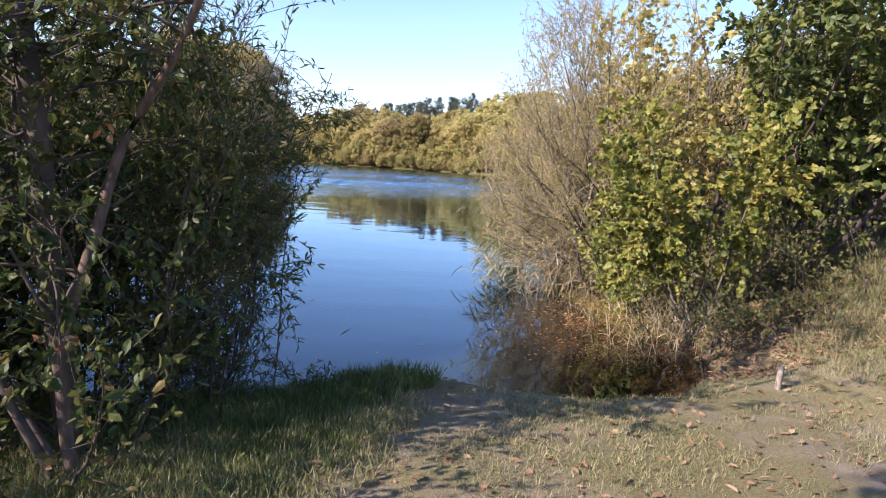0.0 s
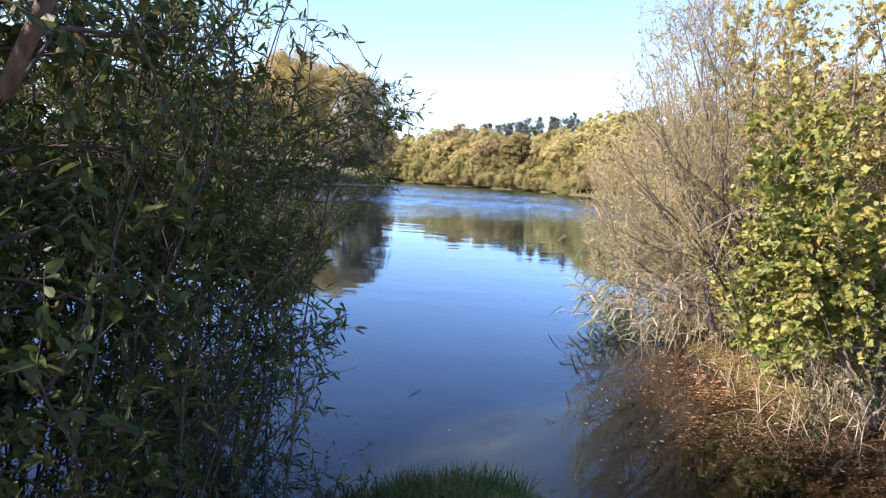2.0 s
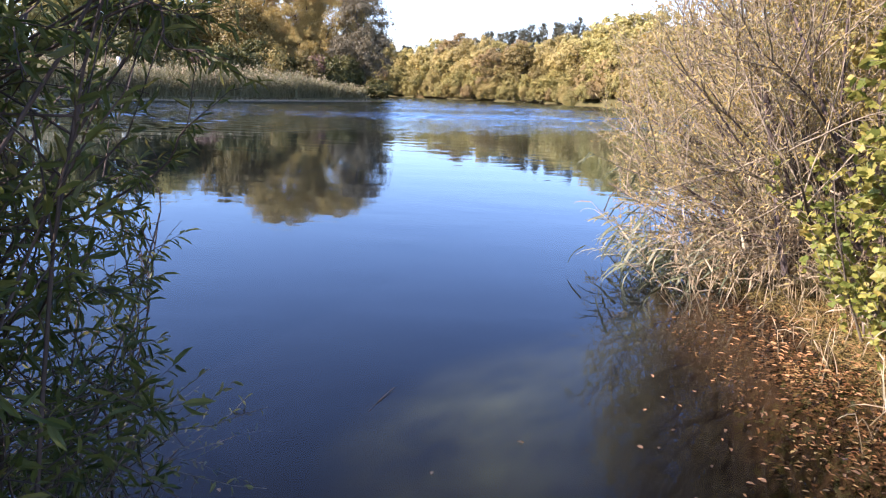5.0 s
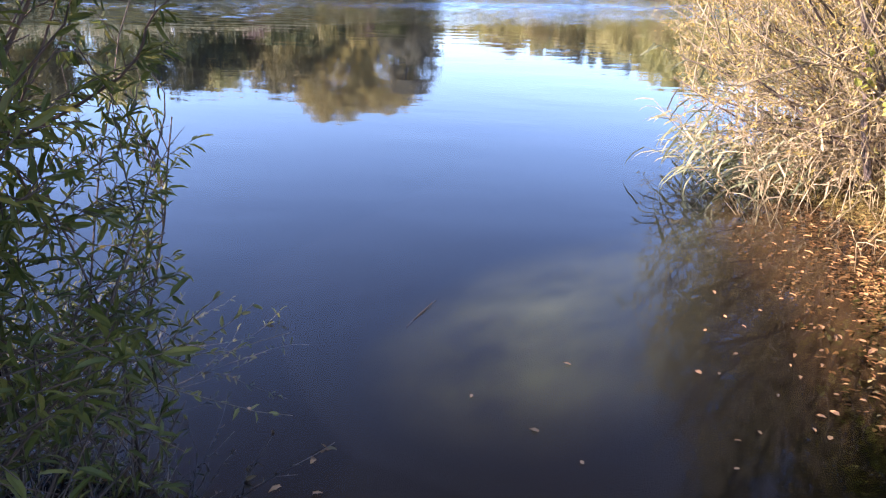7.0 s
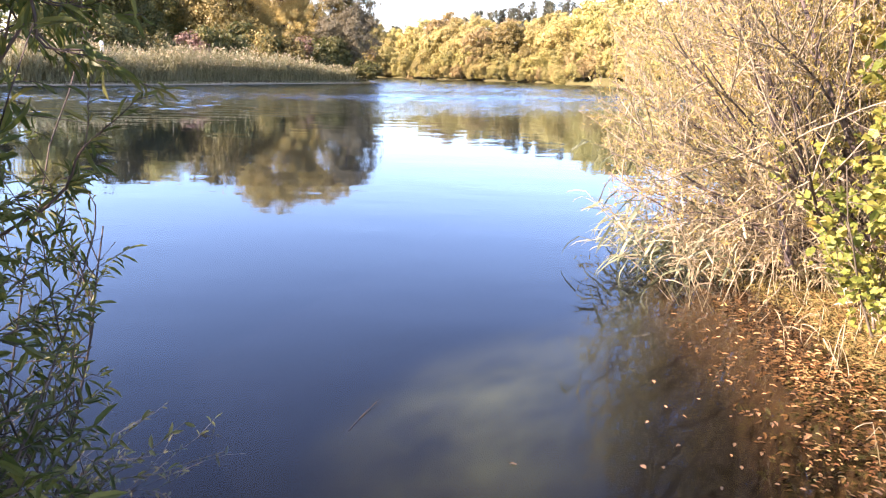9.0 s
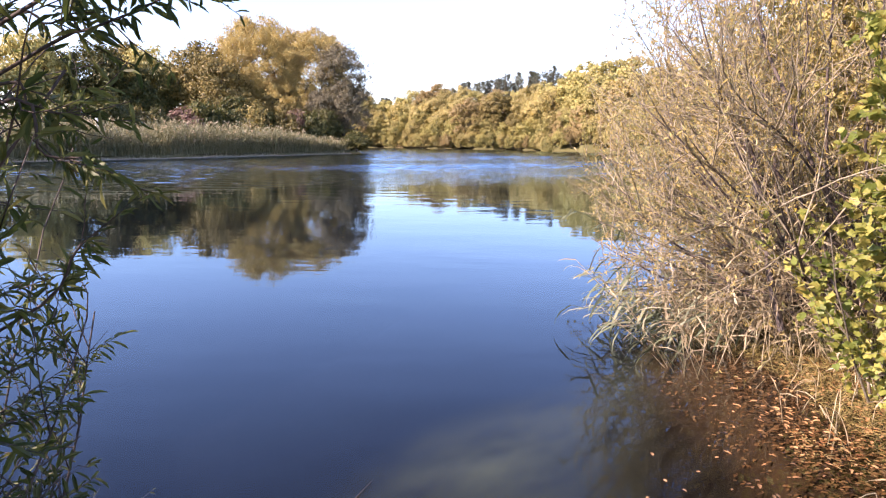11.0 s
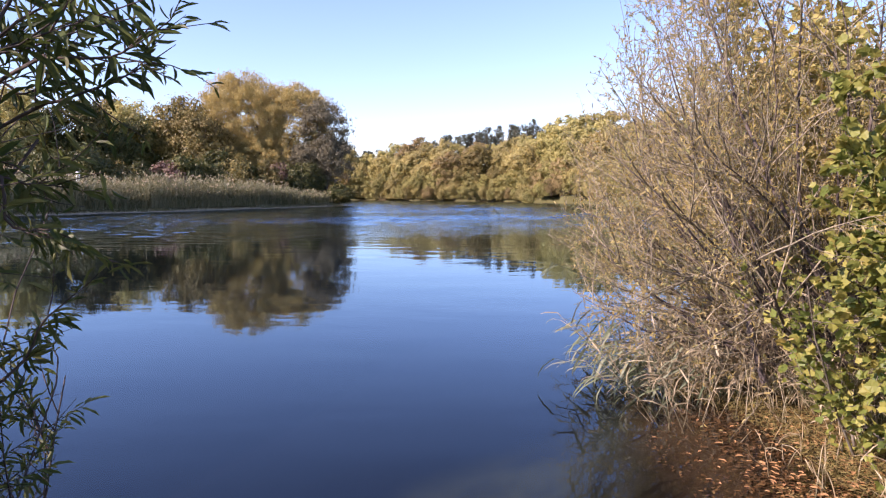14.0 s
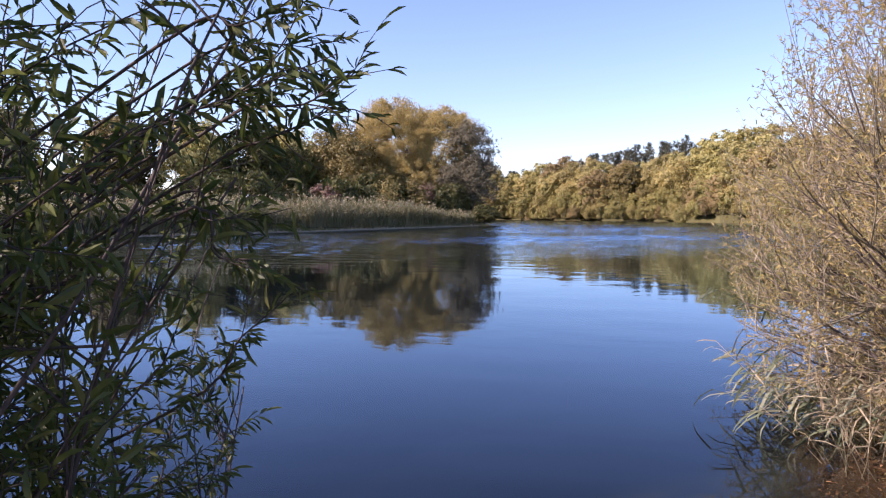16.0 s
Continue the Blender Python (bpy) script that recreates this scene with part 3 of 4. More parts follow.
# ---- the reed bed ----
front = np.array([(-56, 30), (-48, 40), (-42, 54), (-36, 64), (-30.5, 74), (-25, 83), (-21.5, 91)])
fs = np.cumsum([0] + [np.linalg.norm(front[k + 1] - front[k]) for k in range(len(front) - 1)])
r = np.random.default_rng(12)
n = 15000
s, back = r.uniform(0, fs[-1], n), 1.0 + r.beta(1.0, 1.8, n) * 9
base = np.stack([np.interp(s, fs, front[:, 0]) - back * 0.86, np.interp(s, fs, front[:, 1]) + back * 0.5, np.zeros(n)], 1)
base[:, 2] = np.maximum(height(base[:, 0], base[:, 1]), -0.3)
tall = (2.95 + 1.3 * waves(base[:, 0], base[:, 1], 0.8, 2) + 1.1 * waves(base[:, 0], base[:, 1], 3.0, 4)) * r.uniform(0.5, 1.12, n) * np.interp(s / fs[-1], [0, 0.8, 1], [1, 0.9, 0.42])
g = Geo()
up = np.stack([r.normal(0.05, 0.17, n), r.normal(0, 0.17, n), np.ones(n)], 1)
leaves(g, base, up, r.normal(0, 1, (n, 3)), tall, 0.05, "grass")
for _ in range(4):
    k = r.uniform(0.25, 0.95, n)
    p = base + unit(up) * (tall * k)[:, None]
    a = r.uniform(0, 6.28, n)
    leaves(g, p, np.stack([np.cos(a), np.sin(a), r.uniform(0.2, 1.3, n)], 1), np.stack([np.zeros(n), np.zeros(n), np.ones(n)], 1), r.uniform(0.4, 0.7, n), 0.075, "grass")
g2 = Geo()
sel = r.uniform(0, 1, n) < 0.10
tip = (base + unit(up) * tall[:, None])[sel]
for _ in range(3):
    leaves(g2, tip + r.normal(0, 0.05, tip.shape), r.normal(0, 0.5, tip.shape) + [0.4, 0, 0.5], r.normal(0, 1, tip.shape), r.uniform(0.2, 0.36, len(tip)), 0.09, "lance")
k = 5000
fx = r.uniform(0, fs[-1], k)
foot = np.stack([np.interp(fx, fs, front[:, 0]) - r.uniform(0.3, 1.2, k), np.interp(fx, fs, front[:, 1]) + r.uniform(0, 0.4, k), np.full(k, -0.05)], 1)
leaves(g2, foot, r.normal(0, 0.5, foot.shape) + [0.3, -0.2, 0.7], r.normal(0, 1, foot.shape), r.uniform(0.2, 0.5, k), 0.05, "grass")
tagged(part("reed_plumes", g2, REED_DRY), "pale plumes and broken stems of the reed bed", "reeds", kind="stuff")
tagged(part("reed_bed", g, REED), "dense grey-green reed bed along the far shore", "reeds", kind="stuff")

# pale mud at the reeds' foot
g = Geo()
fx = np.linspace(0, fs[-1], 160)
line = np.stack([np.interp(fx, fs, front[:, 0]), np.interp(fx, fs, front[:, 1]), 0.02 + 0.05 * waves(fx, fx * 0, 1.7, 6)], 1)
tube(g, line, 0.085, 0.075, 6)
tagged(part("mud_bank", g, bark_material("pale_mud", (0.22, 0.17, 0.11), (0.38, 0.30, 0.21), 3), smooth=True), "pale strip of dried mud at the reed bed's foot", "mud bank", kind="structure")

# a bare tree behind the reeds
rng = np.random.default_rng(77)
t = thing("bare_tree", stand(-53.67, 92.0), "leafless slender tree with dark fine branches", "tree")
g1, g2 = Geo(), Geo()
H = 16.11 - t.location.z
pts = grow(rng, (0, 0, -0.3), (0, 0, 1), H * 0.8, 8, 0.04)
tube(g1, pts, 0.28, 0.08, 7)
part("trunk", g1, BARK_DARK, t, smooth=True)
at, d = along(pts, rng.uniform(0.35, 1, 26))
for q, v in zip(at, d):
    br = grow(rng, q, v + rng.normal(0, 0.5, 3), rng.uniform(1.8, 4.0), 5, 0.12, 0.06)
    tube(g2, br, 0.07, 0.02, 4)
    at2, d2 = along(br, rng.uniform(0.2, 1, 9))
    for q2, v2 in zip(at2, d2):
        tube(g2, grow(rng, q2, v2 + rng.normal(0, 0.45, 3), rng.uniform(0.6, 1.6), 3, 0.12, 0.05), 0.03, 0.012, 3)
part("branchwork", g2, BARK_BROWN, t, smooth=True)

# ---- plants close by ----
def shrub(name, place, label, category, stems, bark, leaf, rng, twigs=12, twig_len=(0.4, 0.9), per=20, size=(0.06, 0.011), shape="lance",
          stem_r=0.014, twig_start=0.25, hang=0.0, lift=0.0, spread=0.9, forks=0, keep=None, steps=9, wobble=0.10, group="", spray=0.9, twig_bark=None):
    """A plant of several stems, each a part, with its twigs and its leaves. stems: (base, way, length), in metres from the place."""
    t = thing(name, place, label, category, group)
    g_twig, g_leaf = Geo(), Geo()
    for base, way, ln in stems:
        g_stem = Geo()
        line = grow(rng, base, way, ln, steps, wobble, lift)
        if keep is not None:
            good = [keep(np.array(place) + v) for v in line]
            cut = good.index(False) if False in good else len(line)
            if cut < 3:
                continue
            line = line[:cut]
        tube(g_stem, line, stem_r * rng.uniform(0.7, 1.2), 0.003, 6)
        part("stem", g_stem, bark, t, smooth=True)
        at, d = along(line, rng.uniform(twig_start, 1.0, twigs))
        tails = [(line[-1], unit(line[-1] - line[-2]), min(0.5, 0.35 * ln + 0.04))] + [(a, unit(b + rng.normal(0, spread, 3)), rng.uniform(*twig_len)) for a, b in zip(at, d)]
        k = 0
        while k < len(tails):
            a, b, tl = tails[k]
            k += 1
            if keep is not None and not keep(np.array(place) + a):
                continue
            tw = grow(rng, a, b, tl, 4, 0.16, -hang)
            if keep is not None and not keep(np.array(place) + tw[-1]):
                continue
            tube(g_twig, tw, 0.0035 if tl > 0.3 else 0.0022, 0.0012, 3)
            if forks and k <= twigs + 1:
                fa, fd = along(tw, rng.uniform(0.2, 0.95, forks))
                tails += [(q, unit(w + rng.normal(0, 0.6, 3)), tl * rng.uniform(0.25, 0.55)) for q, w in zip(fa, fd)]
            m = int(per * tl / twig_len[1] + rng.uniform(0, 1))
            if m:
                p, w = along(tw, rng.uniform(0.08, 1.0, m))
                w2 = unit(w + rng.normal(0, spray, w.shape) + [0, 0, -hang])
                s = rng.uniform(0.6, 1.25, m)
                leaves(g_leaf, p, w2, rng.normal(0, 0.85, w.shape) + [0, 0, 1], size[0] * s, size[1] * s, shape)
    part("branchwork", g_twig, twig_bark or bark, t, smooth=True)
    part("foliage", g_leaf, leaf, t)
    return t


def fan(rng, n, spot, spread, ways, tilt, length):
    """n stems from round a spot; ways: the range of headings in degrees from +x; tilt: the range of slopes, in degrees."""
    out = []
    for _ in range(n):
        a, e = radians(rng.uniform(*ways)), radians(rng.uniform(*tilt))
        b = (spot[0] + rng.normal(0, spread), spot[1] + rng.normal(0, spread), -0.08)
        out.append((b, (math.cos(a) * math.cos(e), math.sin(a) * math.cos(e), math.sin(e)), rng.uniform(*length)))
    return out


def left_edge(p):
    """Keeps the left-hand growth off the path."""
    x, y, z = p
    edge = min(-0.92 if y > 4.6 else -1.08, -0.12 - 0.62 * (y - 4))
    return x < edge - 0.07 * math.sin(7 * z + 3 * y) + (0.14 if z > 2.15 and y > 4.6 else 0)


# broadleaf tree with one trunk and a slanting limb
rng = np.random.default_rng(31)
t = thing("broadleaf_tree", stand(-1.95, 3.6), "dark-trunked broadleaf tree with a slanting pale limb", "tree")
z0 = t.location.z
o = np.array(t.location)


def through_points(pts, n):
    """A smooth line through a few points."""
    pts = np.array(pts, float)
    s = np.linspace(0, len(pts) - 1, n)
    out = []
    for v in s:
        i = min(int(v), len(pts) - 2)
        f = v - i
        p0, p1, p2, p3 = pts[max(i - 1, 0)], pts[i], pts[i + 1], pts[min(i + 2, len(pts) - 1)]
        out.append(0.5 * (2 * p1 + (p2 - p0) * f + (2 * p0 - 5 * p1 + 4 * p2 - p3) * f ** 2 + (3 * p1 - p0 - 3 * p2 + p3) * f ** 3))
    return np.array(out)


trunk = through_points([(-1.92, 3.6, 0.15), (-1.98, 3.6, 0.84), (-2.04, 3.6, 1.42), (-2.08, 3.6, 2.0), (-2.15, 3.6, 2.6), (-2.2, 3.65, 3.5), (-2.1, 3.8, 4.6), (-2.0, 3.9, 5.6)], 28) - o
limb = through_points([(-1.74, 3.3, 0.2), (-1.80, 3.28, 0.75), (-1.80, 3.3, 1.08), (-1.70, 3.45, 1.6), (-1.60, 3.55, 2.07), (-1.36, 3.5, 2.42), (-1.2, 3.5, 2.82), (-1.0, 3.6, 3.5)], 24) - o
g = Geo()
tube(g, trunk + rng.normal(0, 0.004, trunk.shape), 0.075, 0.045, 9)
part("trunk", g, BARK_DARK, t, smooth=True)
g = Geo()
tube(g, limb + rng.normal(0, 0.004, limb.shape), 0.036, 0.018, 8)
part("limb", g, BARK_LIMB, t, "pale reddish-brown slanting limb", smooth=True)
for a, b, ln in [((-1.78, 3.3, 0.2), (-0.55, -0.1, 1), 2.4), ((-1.8, 3.35, 0.2), (-0.8, 0.2, 1), 2.6), ((-1.85, 3.5, 0.2), (-0.25, 0.2, 1), 2.8), ((-1.8, 3.28, 1.05), (-0.5, -0.2, 0.8), 0.5), ((-1.80, 3.28, 1.05), (0.1, -0.3, 1), 0.35)]:
    g = Geo()
    tube(g, grow(rng, np.array(a) - o, b, ln, 8, 0.08, 0.04), 0.028 if ln > 1 else 0.012, 0.008, 6)
    part("stem", g, BARK_DARK, t, smooth=True)
g1, g2 = Geo(), Geo()
ends = []
for line, n, lo in ((trunk, 84, 0.33), (limb, 26, 0.35)):
    at, d = along(line, rng.uniform(lo, 1, n))
    for a, b in zip(at, d):
        ends.append((a, unit(rng.normal(0, 1, 3) * [1, 1, 0.5] + [-0.25, 0.15, 0.25]), rng.uniform(0.6, 1.5)))
for a, b, ln in ends:
    br = grow(rng, a, b, ln, 6, 0.15, -0.02)
    ok = [((q + o)[2] > 3.4 and (q + o)[0] < -0.6) or (left_edge(q + o) and (q + o)[1] > 2.3) for q in br]
    if not all(ok):
        continue
    tube(g1, br, 0.010, 0.003, 4)
    q, w = along(br, rng.uniform(0.2, 1, 9))
    for p, dd in zip(q, w):
        tw = grow(rng, p, dd + rng.normal(0, 0.8, 3), rng.uniform(0.2, 0.5), 3, 0.15)
        if not left_edge(tw[-1] + o) and (tw[-1] + o)[2] < 3.4:
            continue
        tube(g1, tw, 0.003, 0.0015, 3)
        lp, lw = along(tw, rng.uniform(0.1, 1, 12))
        s = rng.uniform(0.6, 1.2, 12)
        leaves(g2, lp, lw + rng.normal(0, 0.7, lw.shape) + [0, 0, -0.4], rng.normal(0, 0.5, lw.shape) + [0, 0, 1], 0.062 * s, 0.038 * s, "oval")
part("branchwork", g1, BARK_DARK, t, smooth=True)
part("crown", g2, L_BROAD, t)
g = Geo()
for c in ((-1.62, 3.55, 2.02), (-1.66, 3.5, 2.1), (-1.8, 3.28, 1.06), (-1.84, 3.26, 1.02), (-0.80, 3.3, 2.86), (-0.78, 3.3, 2.93)):
    p = np.array(c) - o + rng.normal(0, 0.025, (5, 3))
    leaves(g, p, rng.normal(0, 1, p.shape), rng.normal(0, 1, p.shape), 0.07, 0.04, "oval")
tw = through_points([(-1.2, 3.5, 2.85), (-1.0, 3.4, 3.02), (-0.86, 3.3, 3.0), (-0.79, 3.3, 2.9)], 8) - o
part("withered_leaves", g, FALLEN, t, "orange withered leaves")
g = Geo()
tube(g, tw, 0.004, 0.002, 4)
part("twig", g, BARK_DARK, t, smooth=True)

# willow growth along the water to the left
rng = np.random.default_rng(32)
spot = stand(-2.5, 5.2)
shrub("willow_shrub", spot, "dense narrow-leaved willow shrub overhanging the water", "shrub",
      fan(rng, 38, (0, 0), 0.55, (-60, 140), (50, 88), (2.0, 4.2)), BARK_DARK, L_WILLOW, rng, twigs=22, twig_start=0.2, twig_len=(0.4, 0.95), per=21, size=(0.072, 0.0150), hang=0.10, keep=left_edge, stem_r=0.009, shape="oval")
spot = stand(-1.9, 4.7)
shrub("willow_shrub", spot, "slender willow shrub with dark stems at the pond edge", "shrub",
      fan(rng, 18, (0, 0), 0.35, (-40, 150), (55, 88), (1.6, 3.6)), BARK_DARK, L_WILLOW, rng, twigs=20, twig_start=0.2, twig_len=(0.35, 0.85), per=19, size=(0.066, 0.0142), hang=0.08, keep=left_edge, stem_r=0.008, shape="oval")
spot = (-2.0, 5.5, -0.1)
shrub("willow_shrub", spot, "bushy willow rooted in the pond margin", "shrub",
      fan(rng, 14, (0, 0), 0.3, (-110, 120), (35, 88), (1.0, 3.2)), BARK_DARK, L_WILLOW, rng, twigs=14, twig_len=(0.3, 0.8), per=15, size=(0.064, 0.0140), hang=0.08, keep=left_edge, twig_start=0.1, stem_r=0.008, shape="oval")
spot = stand(-3.9, 5.2)
shrub("willow_shrub", spot, "tall willow shrub filling the shaded bank", "shrub",
      fan(rng, 20, (0, 0), 0.6, (0, 360), (50, 88), (2.2, 3.4)), BARK_DARK, L_WILLOW, rng, twigs=20, twig_len=(0.5, 1.1), per=22, size=(0.085, 0.019), hang=0.06, keep=left_edge)
spot = stand(-3.3, 3.4)
shrub("hazel_shrub", spot, "broadleaf shrub with dense oval leaves, thickening the shade on the bank", "shrub",
      fan(rng, 14, (0, 0), 0.5, (0, 360), (50, 88), (1.4, 2.6)), BARK_DARK, L_BROAD, rng, twigs=15, twig_len=(0.4, 0.9), per=19, size=(0.06, 0.036), shape="oval", keep=left_edge)
# last three stand out of view, added to block sun from willows and trunk
for spot, h in (((-2.9, 4.2), 2.2), ((-2.3, 4.2), 1.6), ((-2.75, 3.2), 1.5), ((-4.4, 4.1), 2.3), ((-5.2, 5.2), 2.5), ((-4.4, 2.6), 2.0)):
    shrub("hazel_shrub", stand(*spot), "broadleaf shrub with dense oval leaves, thickening the shade on the bank", "shrub",
          fan(rng, 14, (0, 0), 0.45, (0, 360), (45, 88), (0.6 * h, h)), BARK_DARK, L_BROAD, rng, twigs=16, twig_len=(0.35, 0.8), per=20, size=(0.065, 0.038), shape="oval", keep=left_edge, twig_start=0.08, stem_r=0.010)
rng = np.random.default_rng(38)
shrub("willow_shrub", stand(-2.5, 5.4), "tall thin willow rods with sparse dark leaves", "shrub",
      fan(rng, 20, (0, 0), 0.3, (-70, 60), (66, 86), (2.4, 3.6)), BARK_DARK, L_WILLOW, rng, twigs=20, twig_start=0.62, twig_len=(0.35, 0.8), per=24, size=(0.066, 0.017), hang=0.06, stem_r=0.009, shape="oval", forks=1,
      keep=lambda p: left_edge(p - np.array([0.12 if p[2] > 2.0 else 0, 0, 0])))
rng = np.random.default_rng(37)
# single leafy rods that lean out over the water
rods = [((-2.35, 6.25, 0.0), (-1.95, 7.0, 1.12)), ((-2.2, 5.6, 0.3), (-1.72, 6.3, 1.35)), ((-2.0, 5.4, 1.7), (-0.62, 5.2, 2.32)), ((-2.0, 5.3, 1.9), (-0.9, 5.3, 2.5)),
        ((-2.0, 5.4, 0.8), (-1.5, 6.2, 1.2)), ((-2.2, 5.9, 0.1), (-1.7, 6.5, 0.75)), ((-2.0, 5.0, 1.8), (-1.0, 5.1, 2.0)), ((-1.9, 4.8, 1.2), (-1.05, 5.3, 1.62)), ((-2.25, 5.6, 0.95), (-1.47, 6.3, 1.66)), ((-2.3, 5.8, 0.5), (-1.62, 6.6, 1.28))]
g1, g2 = Geo(), Geo()
t = thing("willow_rods", stand(-2.2, 5.75), "leafy willow rods leaning out over the pond", "shrub")
o = np.array(t.location)
for a, b in rods:
    a, b = np.array(a), np.array(b)
    mid = (a + b) / 2 + [0, 0, 0.12]
    ln = through_points([a, mid, b], 10) - o
    g = Geo()
    tube(g, ln, 0.0042, 0.001, 5)
    part("stem", g, BARK_DARK, t, smooth=True)
    p, w = along(ln, np.linspace(0.3, 0.98, 34))
    s = rng.uniform(0.75, 1.2, 34)
    side = np.cross(w, [0, 0, 1.0]) * np.where(np.arange(34) % 2, 0.55, -0.55)[:, None]
    leaves(g2, p, w * 0.6 + side + rng.normal(0, 0.2, w.shape) + [0, 0, -0.35], rng.normal(0, 0.4, w.shape) + [0, 0, 1], 0.068 * s, 0.0145 * s, "oval")
    at, d = along(ln, rng.uniform(0.35, 0.9, 6))
    for q, v in zip(at, d):
        tw = grow(rng, q, v + rng.normal(0, 0.55, 3), rng.uniform(0.14, 0.34), 4, 0.2)
        if not left_edge(tw[-1] + o - [0.3, 0, 0]):
            continue
        g = Geo()
        tube(g, tw, 0.0022, 0.0008, 4)
        part("twig", g, BARK_DARK, t, smooth=True)
        p, w = along(tw, rng.uniform(0.1, 0.85, 11))
        s = rng.uniform(0.5, 1.2, 11)
        leaves(g2, p, w * 0.6 + rng.normal(0, 0.6, w.shape) + [0, 0, -0.2], rng.normal(0, 0.7, w.shape) + [0, 0, 1], 0.054 * s, 0.0130 * s, "oval")
part("foliage", g2, L_WILLOW, t)
# sprays that hang into the open from the willows' tops
sprays = [
    [(-1.43, 5.35, 2.00), (-0.93, 5.35, 2.25), (-0.87, 5.35, 2.27), (-0.76, 5.35, 2.27), (-0.71, 5.35, 2.30), (-0.68, 5.35, 2.33)],
    [(-1.54, 5.50, 1.94), (-1.04, 5.50, 2.19), (-0.95, 5.50, 2.22), (-0.83, 5.50, 2.26), (-0.77, 5.50, 2.29), (-0.72, 5.50, 2.32)],
    [(-1.55, 5.40, 2.04), (-1.05, 5.40, 2.29), (-0.95, 5.40, 2.35), (-0.88, 5.40, 2.37), (-0.77, 5.40, 2.34)],
    [(-1.66, 5.55, 2.16), (-1.16, 5.55, 2.41), (-1.04, 5.55, 2.44), (-0.95, 5.55, 2.44), (-0.83, 5.55, 2.42)],
    [(-1.56, 5.45, 2.07), (-1.06, 5.45, 2.32), (-0.98, 5.45, 2.32), (-0.89, 5.45, 2.32)],
    [(-1.52, 5.35, 1.83), (-1.02, 5.35, 2.08), (-0.96, 5.35, 1.99), (-0.88, 5.35, 1.98), (-0.82, 5.35, 1.95)],
    [(-1.62, 5.50, 1.41), (-1.12, 5.50, 1.66), (-1.02, 5.50, 1.78), (-0.99, 5.50, 1.81), (-0.96, 5.50, 1.83)],
    [(-1.54, 5.40, 2.20), (-1.04, 5.40, 2.45), (-0.94, 5.40, 2.44), (-0.85, 5.40, 2.46), (-0.74, 5.40, 2.52)],
    [(-1.67, 5.55, 2.00), (-1.17, 5.55, 2.25), (-1.07, 5.55, 2.24), (-1.01, 5.55, 2.26), (-0.94, 5.55, 2.26)],
    [(-1.62, 5.45, 1.86), (-1.12, 5.45, 2.11), (-1.05, 5.45, 2.08), (-0.99, 5.45, 2.06), (-0.93, 5.45, 2.07)],
]
t = thing("willow_branches", stand(-2.1, 5.2), "dark leafy willow branches with bare curving tips", "branches")
o = np.array(t.location)
g2 = Geo()
for k, pts in enumerate(sprays):
    ln = through_points(pts, 16) - o
    g = Geo()
    tube(g, ln, 0.0045, 0.0007, 5)
    part("stem", g, BARK_DARK, t, smooth=True)
    end = 0.72 if k < 2 else 0.97
    p, w = along(ln, rng.uniform(0.3, end, 20))
    s = rng.uniform(0.5, 1.2, 20)
    leaves(g2, p, w * 0.7 + rng.normal(0, 0.5, w.shape) + [0, 0, -0.35], rng.normal(0, 0.8, w.shape) + [0, 0, 1], 0.062 * s, 0.0138 * s, "oval")
    at, d = along(ln, rng.uniform(0.2, end, 6))
    for q, v in zip(at, d):
        tw = grow(rng, q, v + rng.normal(0, 0.6, 3), rng.uniform(0.08, 0.22), 4, 0.25)
        g = Geo()
        tube(g, tw, 0.0016, 0.0006, 4)
        part("twig", g, BARK_DARK, t, smooth=True)
        p, w = along(tw, rng.uniform(0.1, 1, 10))
        s = rng.uniform(0.4, 1.1, 10)
        leaves(g2, p, w * 0.6 + rng.normal(0, 0.6, w.shape) + [0, 0, -0.2], rng.normal(0, 0.8, w.shape) + [0, 0, 1], 0.05 * s, 0.011 * s, "oval")
part("foliage", g2, L_WILLOW, t)
# weeds at the foot of the willows
spot = stand(-1.75, 5.35)
shrub("waterside_weeds", spot, "tangled dry weed stems at the water's edge", "weeds",
      [((rng.uniform(-0.7, 0.35), rng.uniform(-0.5, 0.9), -0.25), (rng.normal(0.15, 0.3), rng.normal(0.1, 0.3), 1), rng.uniform(0.45, 1.0)) for _ in range(70)],
      TWIG_PALE, L_WILLOW, rng, twigs=5, twig_len=(0.12, 0.3), per=7, size=(0.045, 0.012), stem_r=0.004, steps=5, keep=left_edge)
spot = stand(-1.75, 5.35)
shrub("waterside_weeds", spot, "dead stems with few withered leaves sprawling over the water", "weeds",
      [((rng.uniform(-0.7, 0.0), rng.uniform(-0.1, 0.3), -0.2), (rng.normal(-0.05, 0.25), 1, rng.uniform(0.1, 0.6)), rng.uniform(0.7, 1.4)) for _ in range(54)],
      TWIG_PALE, L_WITHERED, rng, twigs=7, twig_len=(0.12, 0.36), per=6, size=(0.042, 0.016), shape="oval", stem_r=0.0045, steps=6, wobble=0.16, hang=0.03)
spot = stand(-3.2, 5.55)
shrub("willow_shrub", spot, "pale sunlit willow with small yellowish leaves over the water", "shrub",
      fan(rng, 16, (0, 0), 0.25, (30, 95), (8, 48), (1.2, 2.1)), BARK_GREY, L_DRYGREEN, rng, twigs=14, twig_len=(0.25, 0.6), per=16, size=(0.045, 0.014), shape="oval", stem_r=0.008, twig_start=0.25)
spot = stand(-0.6, 5.0)
